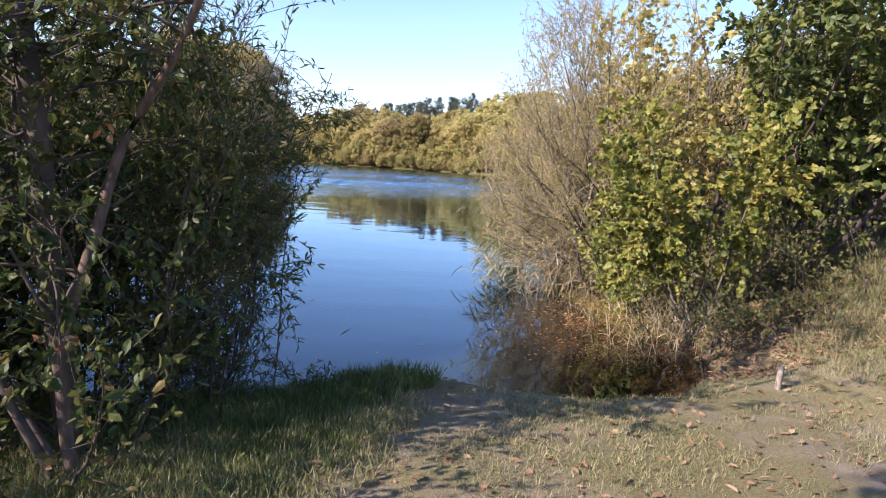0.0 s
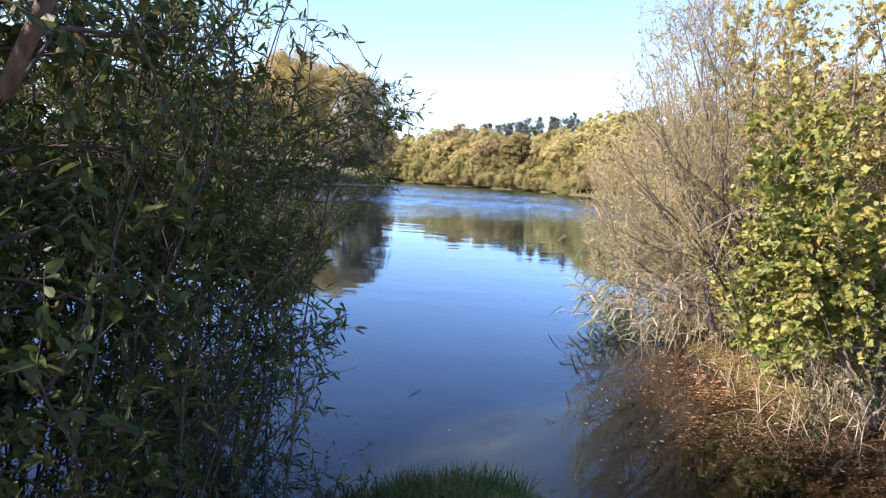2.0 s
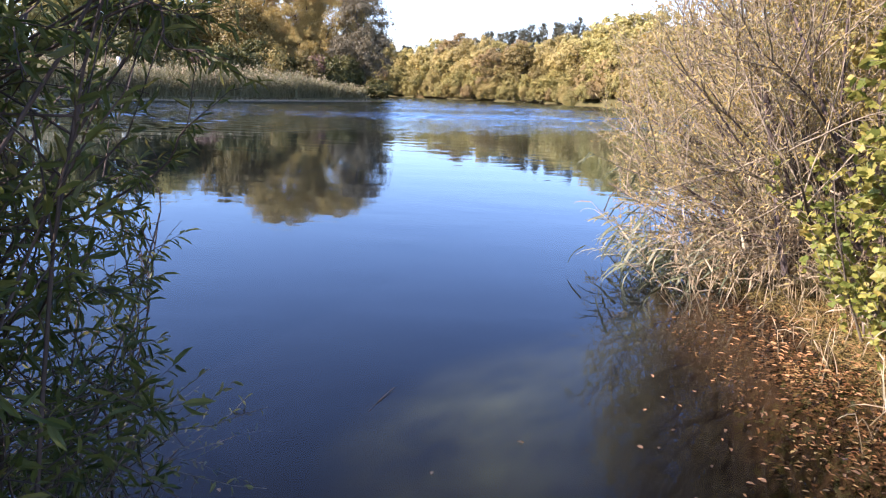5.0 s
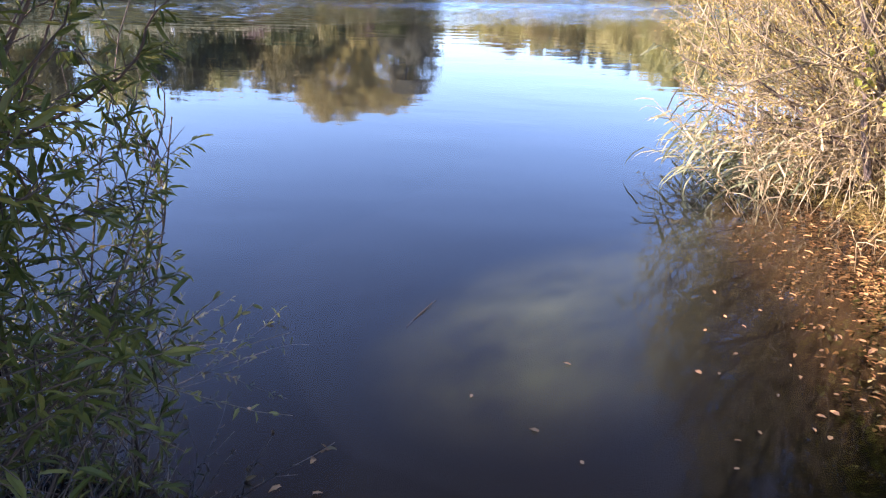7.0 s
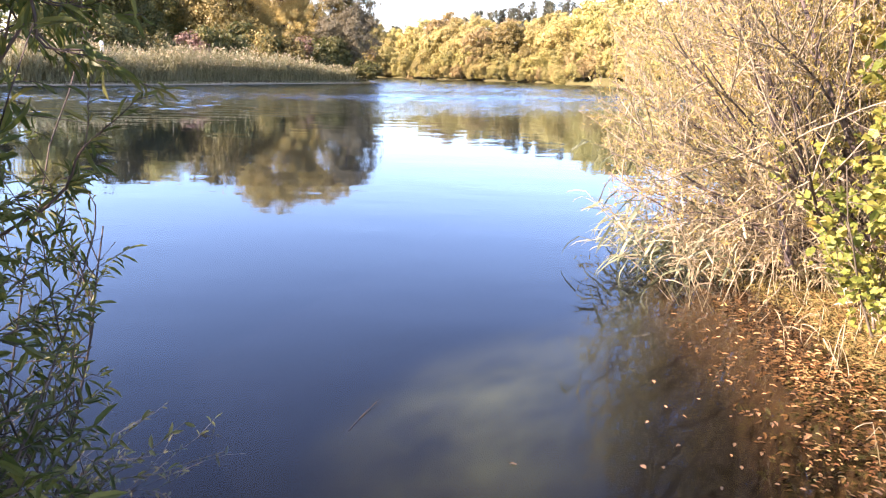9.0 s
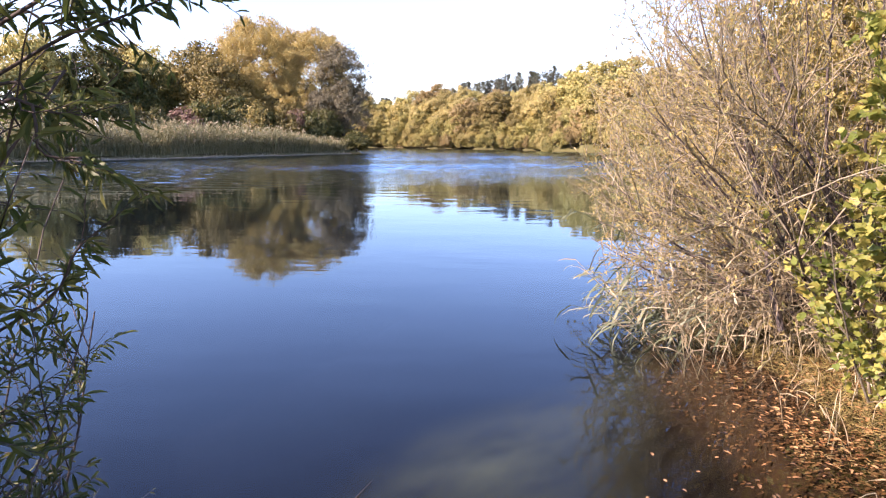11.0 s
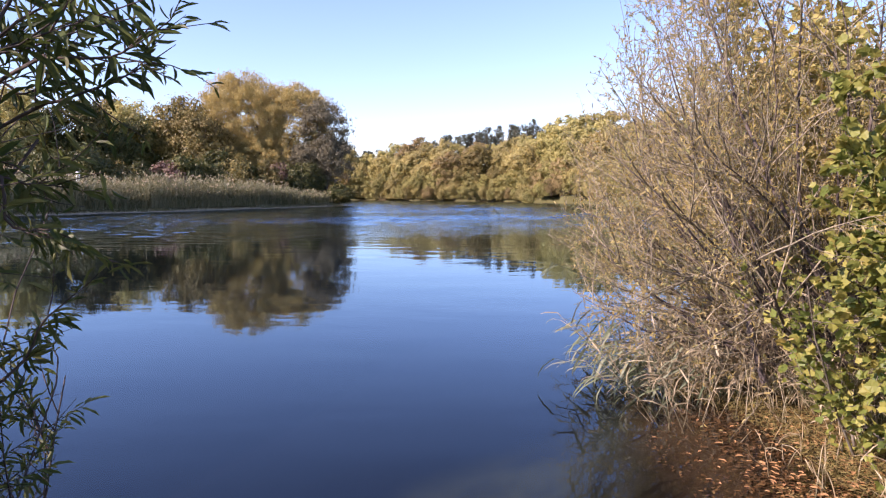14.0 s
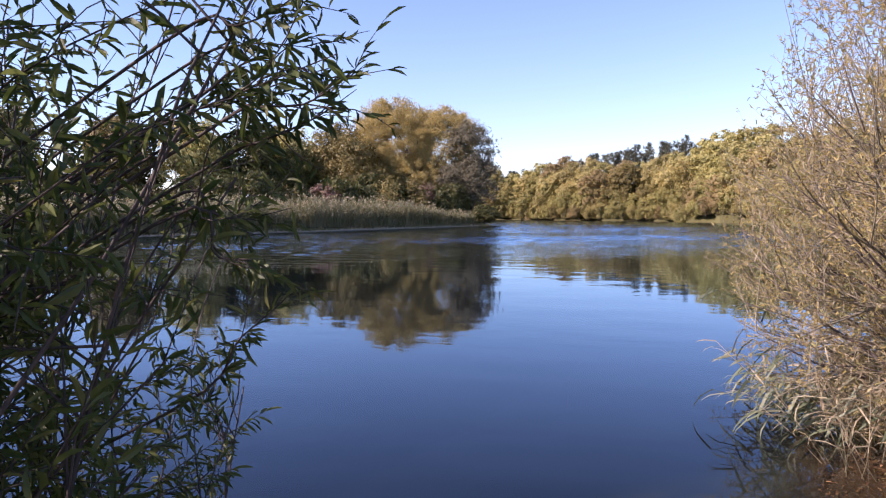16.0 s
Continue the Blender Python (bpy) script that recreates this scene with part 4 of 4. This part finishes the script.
shrub("waterside_weeds", spot, "leafy green weeds on the lip of the bank", "weeds",
      [((rng.uniform(-0.4, 0.35), rng.uniform(-0.15, 0.25), -0.1), (rng.normal(0, 0.25), rng.normal(0, 0.25), 1), rng.uniform(0.10, 0.22)) for _ in range(26)],
      BARK_DARK, L_WILLOW, rng, twigs=5, twig_len=(0.08, 0.2), per=7, size=(0.045, 0.012), stem_r=0.003, steps=5)
# a tree behind the walker on the left, whose shade falls on the bank
tree("broadleaf_tree", stand(-2.3, -0.3), [(1.2, 1.4, 4.3, 1.1, 0.6, 0.6), (2.3, 1.6, 4.2, 0.9, 0.45, 0.5), (-0.3, 0.3, 4.8, 1.0, 0.9, 0.9)], L_BROAD, BARK_DARK, "leafy broadleaf tree beside the path", clumps=34, per=60, length=0.12, width=0.07, size=0.3, trunk=0.09, fork=2.4, seed=44, shape="oval")

# unseen tree, added only to keep the sun off the willows
tree("broadleaf_tree", stand(-5.6, 3.3), [(0, 0, 2.7, 1.1, 1.0, 1.1), (0.3, 0.6, 2.2, 1.0, 0.9, 1.0)], L_BROAD, BARK_DARK, "dense unseen broadleaf tree, added to shade the willows", clumps=90, per=60, length=0.13, width=0.08, size=0.3, trunk=0.1, fork=1.6, seed=45, shape="oval")

# ---- right bank ----
rng = np.random.default_rng(33)


def right_edge(p):
    x, y, z = p
    return x > 0.42 + 0.22 * math.sin(2.9 * z + 0.9 * y) + 0.02 * (y - 11) + 0.30 * max(0, z - 1.7) + 0.6 * max(0, 0.9 - z)


def branchy(name, place, label, limbs, bark, leaf, rng, keep, thick=0.03, boughs=11, bough_len=(0.7, 1.5), sprigs=9, sprig_len=(0.2, 0.55), per=6, size=(0.047, 0.0135)):
    """A bush of a few stout arching limbs that divide twice into fine twigs. limbs: (base, way, length, lift)."""
    t = thing(name, place, label, "shrub")
    o, g_twig, g_leaf = np.array(place), Geo(), Geo()
    for base, way, ln, lift in limbs:
        line = grow(rng, base, way, ln, 11, 0.09, lift)
        good = [bool(keep(o + v)) for v in line]
        line = line[:good.index(False)] if False in good else line
        if len(line) < 4:
            continue
        g = Geo()
        r0 = thick * rng.uniform(0.6, 1.25)
        tube(g, line, r0, 0.003, 7)
        part("limb", g, bark, t, smooth=True)
        at, d = along(line, rng.beta(1.5, 1.1, boughs) * 0.82 + 0.17)
        for q, v in zip(at, d):
            br = grow(rng, q, v + rng.normal(0, 0.42, 3), rng.uniform(*bough_len), 6, 0.11, rng.uniform(-0.02, 0.08))
            if not all(keep(o + w) for w in br):
                continue
            tube(g_twig, br, 0.008, 0.002, 5)
            at2, d2 = along(br, rng.uniform(0.1, 1, sprigs))
            for q2, v2 in zip(at2, d2):
                tw = grow(rng, q2, v2 + rng.normal(0, 0.5, 3), rng.uniform(*sprig_len), 4, 0.14, 0.02)
                if not keep(o + tw[-1]):
                    continue
                tube(g_twig, tw, 0.0030, 0.0011, 3)
                p, w = along(tw, rng.uniform(0.1, 1, per))
                sz = rng.uniform(0.6, 1.25, per)
                leaves(g_leaf, p, w + rng.normal(0, 0.8, w.shape), rng.normal(0, 0.7, w.shape) + [0, 0, 1], size[0] * sz, size[1] * sz, "oval")
    part("branchwork", g_twig, TWIG_WILLOW, t, smooth=True)
    part("foliage", g_leaf, leaf, t)
    return t


arms = [(b, w, ln, rng.uniform(0.0, 0.05)) for b, w, ln in fan(rng, 17, (-0.2, 0), 0.3, (140, 225), (12, 45), (2.3, 3.6)) + fan(rng, 20, (-0.1, 0), 0.35, (120, 240), (42, 78), (2.8, 4.6)) + fan(rng, 8, (0.3, 0), 0.4, (-90, 90), (45, 85), (2.5, 4.4))]
branchy("willow_shrub", stand(3.3, 11.4), "nearly bare willow shrub with stout arching limbs and grey twigs", arms, BARK_BROWN, L_DRY, rng, right_edge)
# dark-leaved filler, added for the shaded depth between the willow limbs
shrub("bramble", stand(4.2, 11.0), "dark thicket added as shade in the heart of the bank growth", "shrub",
      [((rng.normal(0, 0.6), rng.normal(0, 0.5), -0.1), (rng.normal(-0.1, 0.35), rng.normal(0, 0.35), 1), rng.uniform(0.8, 2.2)) for _ in range(60)],
      BARK_DARK, L_DARK, rng, twigs=9, twig_len=(0.2, 0.5), per=8, size=(0.05, 0.022), shape="oval", stem_r=0.007, steps=6, wobble=0.2)
spot = stand(3.9, 14.6)
shrub("willow_shrub", spot, "yellowing willow shrub with fine pale twigs", "shrub",
      fan(rng, 46, (0, 0), 0.7, (110, 250), (15, 75), (2.8, 5.6)) + fan(rng, 14, (0.3, 0), 0.5, (-90, 90), (40, 85), (2.5, 4.4)), BARK_GREY, L_DRY, rng,
      twigs=14, twig_len=(0.5, 1.2), per=26, size=(0.065, 0.019), stem_r=0.018, twig_start=0.2, lift=0.03, spread=0.55, forks=4, keep=right_edge, twig_bark=BARK_GREY)
far_shrubs = [(4.9, 21, 2.6), (6.6, 20, 3.9), (8.6, 27, 4.4), (10.6, 34, 4.6), (12.6, 44, 5.2), (15.5, 56, 5.6), (18, 70, 6.2), (11, 22, 5.5), (15, 36, 6.5), (19, 56, 8), (17, 82, 7), (16, 93, 6), (7.5, 14, 4.5), (8.5, 10.5, 5)]
for k, (x, y, h) in enumerate(far_shrubs):
    s = h / 4
    # the last two get dark leaves, so gaps between the trees look shaded
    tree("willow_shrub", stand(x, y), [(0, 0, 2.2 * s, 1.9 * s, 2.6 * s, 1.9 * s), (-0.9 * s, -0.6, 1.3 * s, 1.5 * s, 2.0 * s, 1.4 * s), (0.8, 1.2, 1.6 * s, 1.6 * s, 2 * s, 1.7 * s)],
         (L_DARK if k > 11 else (L_DRY, L_RUST, L_OLIVE)[k % 3]), BARK_GREY, ("shrub with leaves coloured dark, for shaded gaps behind the trees" if k > 11 else "round willow shrub in faded autumn colour"), "shrub", clumps=260, per=60, length=0.15 + 0.03 * s, width=0.05, size=0.2, trunk=0.06, fork=0.6, seed=120 + k, group="shrubs along the bank")

# maple shrub with yellow-green leaves
rng = np.random.default_rng(34)


def maple_edge(p):
    return p[0] > 1.85 + 0.06 * math.sin(9 * p[2]) + 0.5 * max(0, 1.0 - p[2]) and p[1] > 7.3


spot = stand(3.15, 8.2)
shrub("maple_shrub", spot, "young maple with yellow-green lobed leaves at the waterside", "shrub",
      [((0, 0, -0.1), (-0.34, 0.0, 1), 2.6), ((0, 0, -0.1), (-0.42, 0.3, 1), 2.4), ((0.05, 0.05, -0.1), (0.12, -0.15, 1), 2.7), ((0, 0.1, -0.1), (-0.30, 0.1, 1), 2.3), ((0.1, 0, -0.1), (0.3, 0.2, 1), 2.6), ((0.1, 0.1, -0.1), (-0.05, 0.25, 1), 3.0)],
      BARK_GREY, L_MAPLE, rng, twigs=38, twig_len=(0.35, 0.8), per=34, size=(0.070, 0.072), shape="maple", stem_r=0.024, twig_start=0.32, spread=1.1, forks=1, keep=maple_edge, hang=0.05, wobble=0.06, spray=0.7)
spot = stand(2.95, 9.7)
shrub("maple_shrub", spot, "low maple bush with pale green and yellow leaves", "shrub",
      fan(rng, 9, (0, 0), 0.2, (90, 300), (48, 85), (1.2, 2.3)), BARK_GREY, L_MAPLE, rng, twigs=24, twig_len=(0.3, 0.7), per=16, size=(0.062, 0.064), shape="maple", stem_r=0.012, twig_start=0.2, spread=1.0, keep=maple_edge, hang=0.05, spray=0.7)
spot = stand(3.9, 12.6)
shrub("maple_tree", spot, "tall slender maple with yellowing crown", "tree",
      fan(rng, 12, (0, 0), 0.4, (90, 300), (58, 88), (3.0, 5.6)), BARK_GREY, L_YELLOW, rng, twigs=38, twig_len=(0.5, 1.0), per=17, size=(0.085, 0.085), shape="maple", stem_r=0.028,
      twig_start=0.25, spread=1.0, forks=1, keep=lambda p: p[0] > 2.75, hang=0.05, wobble=0.06, spray=0.7)
spot = stand(6.0, 9.4)
shrub("lime_tree", spot, "dense dark green tree with broad leaves", "tree",
      fan(rng, 16, (0, 0), 0.5, (0, 360), (48, 88), (4.0, 7.0)), BARK_DARK, L_DEEP, rng, twigs=20, twig_len=(0.5, 1.1), per=40, size=(0.12, 0.085), shape="oval", stem_r=0.045,
      twig_start=0.15, spread=1.0, forks=1, hang=0.1, wobble=0.08, spray=0.7)
spot = stand(4.5, 9.5)
shrub("lime_tree", spot, "tall broadleaf tree with green and yellowing leaves", "tree",
      fan(rng, 9, (0, 0), 0.35, (0, 360), (60, 88), (3.4, 5.6)), BARK_DARK, L_DEEP, rng, twigs=20, twig_len=(0.45, 0.95), per=32, size=(0.11, 0.08), shape="oval", stem_r=0.035,
      twig_start=0.25, spread=1.0, forks=1, hang=0.1, wobble=0.08, spray=0.7, keep=lambda p: p[0] > 2.9)
spot = stand(5.2, 7.9)
shrub("lime_tree", spot, "lower broadleaf shrub with dark green leaves", "tree",
      fan(rng, 10, (0, 0), 0.35, (0, 360), (50, 88), (2.2, 3.6)), BARK_DARK, L_DEEP, rng, twigs=18, twig_len=(0.45, 0.9), per=28, size=(0.10, 0.07), shape="oval", stem_r=0.03,
      twig_start=0.2, spread=1.0, forks=1, hang=0.1, wobble=0.08, spray=0.7, keep=lambda p: p[2] > 1.5)

# bramble tangle round the maple's foot
rng = np.random.default_rng(36)
shrub("bramble", stand(3.5, 7.3), "dark tangled bramble at the foot of the maple", "shrub",
      [((rng.normal(0, 0.5), rng.normal(0, 0.45), -0.1), (rng.normal(0, 0.5), rng.normal(0, 0.4), 1), rng.uniform(0.25, 0.55)) for _ in range(60)],
      BARK_DARK, L_DARK, rng, twigs=7, twig_len=(0.15, 0.4), per=8, size=(0.05, 0.03), shape="oval", stem_r=0.006, steps=5, wobble=0.25)
shrub("bramble", stand(4.4, 8.2), "dark undergrowth beneath the trees", "shrub",
      [((rng.normal(0, 0.6), rng.normal(0, 0.5), -0.1), (rng.normal(0, 0.4), rng.normal(0, 0.4), 1), rng.uniform(0.4, 1.1)) for _ in range(60)],
      BARK_DARK, L_DARK, rng, twigs=7, twig_len=(0.15, 0.4), per=8, size=(0.06, 0.035), shape="oval", stem_r=0.006, steps=5, wobble=0.25)

# reeds at the right waterside
rng = np.random.default_rng(35)


def reeds(name, label, n, xr, yr, lean, tall, leaf, per, blade, material, seed, droop=0.2):
    r = np.random.default_rng(seed)
    g = Geo()
    for _ in range(n):
        x, y = r.uniform(*xr), r.uniform(*yr)
        z = max(min(float(height(x, y)), 0.0), -0.25)
        h = r.uniform(*tall)
        ln = grow(r, (x, y, z), (r.normal(*lean[0]), r.normal(*lean[1]), 1), h, 7, 0.07, -0.02)
        tube(g, ln, 0.0045, 0.002, 4)
        p, w = along(ln, np.linspace(0.3, 1, per))
        a = r.uniform(0, 6.28, per)
        leaves(g, p, w * 0.6 + np.stack([(1 - 0.6 * droop) * np.cos(a) - 0.3, (1 - 0.6 * droop) * np.sin(a), r.uniform(-0.7, 0.7, per) - droop], 1), r.normal(0, 0.4, p.shape) + [0, 0, 1], r.uniform(*leaf, per), blade * r.uniform(0.7, 1.3, per), "blade")
    return tagged(part(name, g, material), label, "reeds", kind="stuff")


reeds("dry_reeds", "pale dry reeds leaning over the shallow water", 95, (1.5, 2.9), (10.8, 12.8), ((-0.30, 0.5), (-0.03, 0.25)), (0.4, 1.25), (0.15, 0.42), 6, 0.020, REED_DRY, 51, 0.3)
reeds("green_reeds", "grey-green reed leaves drooping to the water", 40, (1.3, 2.3), (10.9, 12.4), ((-0.9, 0.45), (0.0, 0.15)), (0.7, 1.35), (0.16, 0.36), 9, 0.026, REED_GREEN, 52, 1.0)
reeds("dry_reeds", "upright tawny reeds among the willow's lowest twigs", 170, (1.3, 3.3), (10.6, 12.4), ((-0.18, 0.3), (0.0, 0.25)), (0.5, 1.5), (0.14, 0.36), 6, 0.016, REED_DRY, 55, 0.1)
reeds("dry_reeds", "broken dry stems standing in the shallows", 90, (1.9, 3.2), (7.4, 10.4), ((-0.05, 0.35), (0, 0.35)), (0.15, 0.5), (0.1, 0.25), 2, 0.010, REED_DRY, 53)
reeds("dry_reeds", "matted dry stalks along the bank foot", 480, (2.8, 4.8), (8.3, 11.6), ((-0.1, 0.5), (0, 0.5)), (0.3, 0.8), (0.12, 0.3), 3, 0.011, REED_DRY, 54)

# one long reed arching out over the water
g = Geo()
rod = through_points([(2.3, 11.6, 0.0), (1.6, 11.4, 0.62), (0.9, 11.2, 1.08), (0.34, 11.05, 1.34)], 14)
tube(g, rod, 0.007, 0.003, 5)
p, w = along(rod, np.linspace(0.45, 0.98, 14))
rr = np.random.default_rng(57)
leaves(g, p, w * 0.5 + rr.normal(0, 0.25, p.shape) + [0, 0, -0.7], rr.normal(0, 1, p.shape), rr.uniform(0.14, 0.26, 14), 0.022, "blade")
tagged(part("arching_reed", g, REED_GREEN), "single long reed arching out over the water", "reed")

# ---- grass, litter and small things ----
def grass(name, label, n, spots, tall, wide, material, seed, cond):
    """Blades strewn round the spots (x, y, radius)."""
    r = np.random.default_rng(seed)
    sp = np.array(spots, float)
    k = r.choice(len(sp), n, p=sp[:, 2] ** 2 / (sp[:, 2] ** 2).sum())
    a, d = r.uniform(0, 6.28, n), np.sqrt(r.uniform(0, 1, n)) * sp[k, 2]
    x, y = sp[k, 0] + d * np.cos(a), sp[k, 1] + d * np.sin(a)
    ok = cond(x, y)
    x, y = x[ok], y[ok]
    z = height(x, y)
    ok = z > 0.01
    b = np.stack([x, y, z - 0.01], 1)[ok]
    g = Geo()
    up = np.concatenate([r.normal(0, 0.45, (len(b), 2)), np.ones((len(b), 1))], 1)
    leaves(g, b, up, r.normal(0, 1, b.shape), r.uniform(*tall, len(b)), wide * r.uniform(0.6, 1.3, len(b)), "grass")
    return tagged(part(name, g, material), label, "grass", kind="stuff")


def patches(x, y):
    return waves(x, y, 3.2, 21) + 0.5 * waves(x, y, 9.0, 22) > RNG.normal(-0.02, 0.16, x.shape)


grass("grass", "short worn dry grass on the bank", 95000, [(0.5, 4.0, 3.6), (-0.8, 4.2, 1.6), (3.5, 4.2, 2.6)], (0.02, 0.075), 0.005, GRASS_DRY, 61, lambda x, y: patches(x, y) & (y > 1.2))
grass("grass", "green grass at the water's edge", 9000, [(-0.75, 5.1, 0.55), (-0.35, 5.4, 0.42), (-1.2, 4.6, 0.6)], (0.05, 0.20), 0.007, GRASS, 62, lambda x, y: shore_distance(x, y) > 0.02)
grass("grass", "green grass under the shrubs", 6000, [(-1.3, 3.8, 0.9), (-1.7, 3.2, 1.0), (-0.9, 4.3, 0.7)], (0.05, 0.16), 0.006, GRASS, 63, lambda x, y: y > 1.2)
grass("grass", "long dry grass on the rising bank", 26000, [(4.9, 6.0, 1.5), (5.9, 6.8, 1.9), (5.6, 8.5, 1.7)], (0.06, 0.20), 0.007, GRASS_DRY, 64, lambda x, y: x > 2.9)
grass("grass", "dry grass mixed into the green under the shrubs", 15000, [(-1.2, 3.8, 1.0), (-1.5, 3.0, 1.0), (-0.7, 4.6, 0.7)], (0.04, 0.13), 0.006, GRASS_DRY, 66, lambda x, y: y > 1.2)
grass("sedge", "yellow-green sedge tufts in the shallows", 6000, [(2.9, 10.3, 0.7), (2.6, 10.9, 0.5), (3.2, 9.6, 0.5)], (0.05, 0.20), 0.006, GRASS_DRY, 65, lambda x, y: x > 0)

r = np.random.default_rng(73)
n = 26000
x, y = r.uniform(1.5, 3.4, n), r.uniform(8.2, 11.7, n)
ok = (shore_distance(x, y) < 0.1) & (waves(x, y, 5.0, 31) + 1.6 * (x - 2.1 + 0.3 * (y - 10)) + r.normal(0, 0.25, n) > 0)
b = np.stack([x, y, r.uniform(-0.03, 0.02, n)], 1)[ok]
a = r.uniform(0, 6.28, len(b))
g = Geo()
leaves(g, b, np.stack([np.cos(a), np.sin(a), r.normal(0.1, 0.2, len(b))], 1), r.normal(0, 0.3, b.shape) + [0, 0, 1], r.uniform(0.03, 0.10, len(b)), 0.005, "grass")
tagged(part("pondweed", g, WEED), "yellow-green mat of weed and grass on the shallow water", "pondweed", kind="stuff")

r = np.random.default_rng(70)
n = 14000
x = np.clip(r.normal(2.1, 0.75, n), 0.6, 3.4)
y = r.uniform(6.0, 11.4, n)
z = height(x, y)
ok = (z < -0.01) & (z > -0.6) & (r.uniform(0, 1, n) < 0.8 * np.clip((y - 5.5) / 3, 0.3, 1.0))
b = np.stack([x, y, z + 0.012], 1)[ok]
g = Geo()
a = r.uniform(0, 6.28, len(b))
leaves(g, b, np.stack([np.cos(a), np.sin(a), r.normal(0, 0.05, len(b))], 1), r.normal(0, 0.10, b.shape) + [0, 0, 1], r.uniform(0.025, 0.065, len(b)), r.uniform(0.014, 0.035, len(b)), "oval")
tagged(part("leaf_litter", g, LITTER), "brown and orange leaves sunk on the pond bed", "leaf litter", kind="stuff")

r = np.random.default_rng(72)
x, y = np.concatenate([r.uniform(2.5, 5.2, 9000), r.uniform(-2.5, 4.5, 1500)]), np.concatenate([r.uniform(6.0, 9.5, 9000), r.uniform(2.0, 5.8, 1500)])
z = height(x, y)
b = np.stack([x, y, z + 0.012], 1)[z > 0.03]
g = Geo()
a = r.uniform(0, 6.28, len(b))
leaves(g, b, np.stack([np.cos(a), np.sin(a), r.normal(0.1, 0.3, len(b))], 1), r.normal(0, 0.4, b.shape) + [0, 0, 1], r.uniform(0.03, 0.08, len(b)), r.uniform(0.02, 0.045, len(b)), "oval")
tagged(part("leaf_litter", g, LITTER_LAND), "dry brown leaves strewn over the bank", "leaf litter", kind="stuff")

r = np.random.default_rng(71)
kinds = []
for k in range(5):
    g = Geo()
    leaves(g, np.zeros((1, 3)), np.array([[1.0, 0, 0.02 * k]]), np.array([[0.1 * k - 0.2, 0.1, 1.0]]), 0.05 + 0.008 * k, 0.026 + 0.008 * (k % 3), "oval" if k < 3 else "maple")
    kinds.append(g.mesh("fallen_leaf", FALLEN))
count = 0
drift = [(-0.12, 7.4), (-0.57, 7.01), (-0.23, 6.79), (-0.03, 6.61), (-1.12, 6.39), (-1.19, 6.2), (-1.05, 6.19), (-0.33, 6.14), (-0.18, 6.35), (0.39, 6.32), (0.67, 6.38), (0.21, 6.16), (-0.67, 5.98), (-0.49, 6.02), (-1.56, 6.66)]
while count < 270:
    if count < 255:
        y = r.triangular(6.6, 9.6, 11.0)
        x = r.normal(1.15 + 0.33 * (y - 6.6), 0.42)
    else:
        x, y = drift[count - 255]
    if count < 255 and (shore_distance(np.array([x]), np.array([y]))[0] > -0.06 or x > 3.3):
        continue
    ob = new("fallen_leaf", kinds[int(r.integers(5))])
    ob.matrix_basis = Matrix.Translation((x, y, 0.006)) @ Matrix.Rotation(r.uniform(0, 6.28), 4, "Z") @ Matrix.Scale(r.uniform(0.4, 0.85), 4)
    tagged(ob, "small orange-brown leaf floating on the pond", "leaf", "leaves afloat")
    count += 1

r = np.random.default_rng(74)
n = 7500
y = r.triangular(6.6, 9.8, 11.6, n)
x = 1.05 + 0.30 * (y - 6.6) + r.exponential(0.75, n)
ok = (shore_distance(x, y) < -0.02) & (x < 3.3) & (waves(x, y, 4.0, 32) + 0.4 > r.uniform(0, 0.8, n))
b = np.stack([x, y, np.full(n, 0.004)], 1)[ok]
a = r.uniform(0, 6.28, len(b))
g = Geo()
leaves(g, b, np.stack([np.cos(a), np.sin(a), r.normal(0.02, 0.05, len(b))], 1), r.normal(0, 0.08, b.shape) + [0, 0, 1], r.uniform(0.015, 0.045, len(b)), r.uniform(0.006, 0.02, len(b)), "oval")
tagged(part("floating_litter", g, FLOAT), "orange and tan leaf scraps floating on the shallows", "leaf litter", kind="stuff")

# a broken stake on the bank, a sunken stick and a white post far off
g = Geo()
zs = float(height(2.9, 5.6))
tube(g, [(2.9, 5.6, zs - 0.1), (2.905, 5.6, zs + 0.1), (2.92, 5.61, zs + 0.20)], 0.028, 0.024, 7)
tagged(part("wooden_stake", g, TWIG_PALE, smooth=True), "short broken pale wooden stake in the bank", "stake")
g = Geo()
tube(g, through_points([(-1.06, 7.62, -0.01), (-1.02, 7.78, 0.005), (-0.97, 7.96, 0.012)], 8), 0.006, 0.002, 6)
tagged(part("stick", g, BARK_DARK, smooth=True), "dark waterlogged stick breaking the pond surface", "stick")


def plain_material(name, c, rough=0.6):
    m, nt, bsdf, node, link = nodes_of(name)
    nz = node("TexNoise")
    nz.inputs["Scale"].default_value = 9
    rp = ramp(node, [tuple(v * 0.75 for v in c), c])
    link(nz.outputs[0], rp.inputs[0])
    link(rp.outputs[0], bsdf.inputs["Base Color"])
    bsdf.inputs["Roughness"].default_value = rough
    return m


t = thing("marker_post", stand(-41.2, 68), "weathered post with a white-painted top above the reeds", "post")
zs = t.location.z
g = Geo()
tube(g, [(0, 0, -0.2), (0, 0, 1.2), (0, 0, 2.5 - zs)], 0.16, 0.16, 8)
part("post", g, BARK_DARK, t, smooth=True)
g = Geo()
tube(g, [(0, 0, 2.5 - zs), (0, 0, 3.2 - zs), (0, 0, 3.9 - zs)], 0.19, 0.18, 8)
part("post_top", g, plain_material("white_paint", (0.8, 0.8, 0.76)), t, "white-painted top", smooth=True)
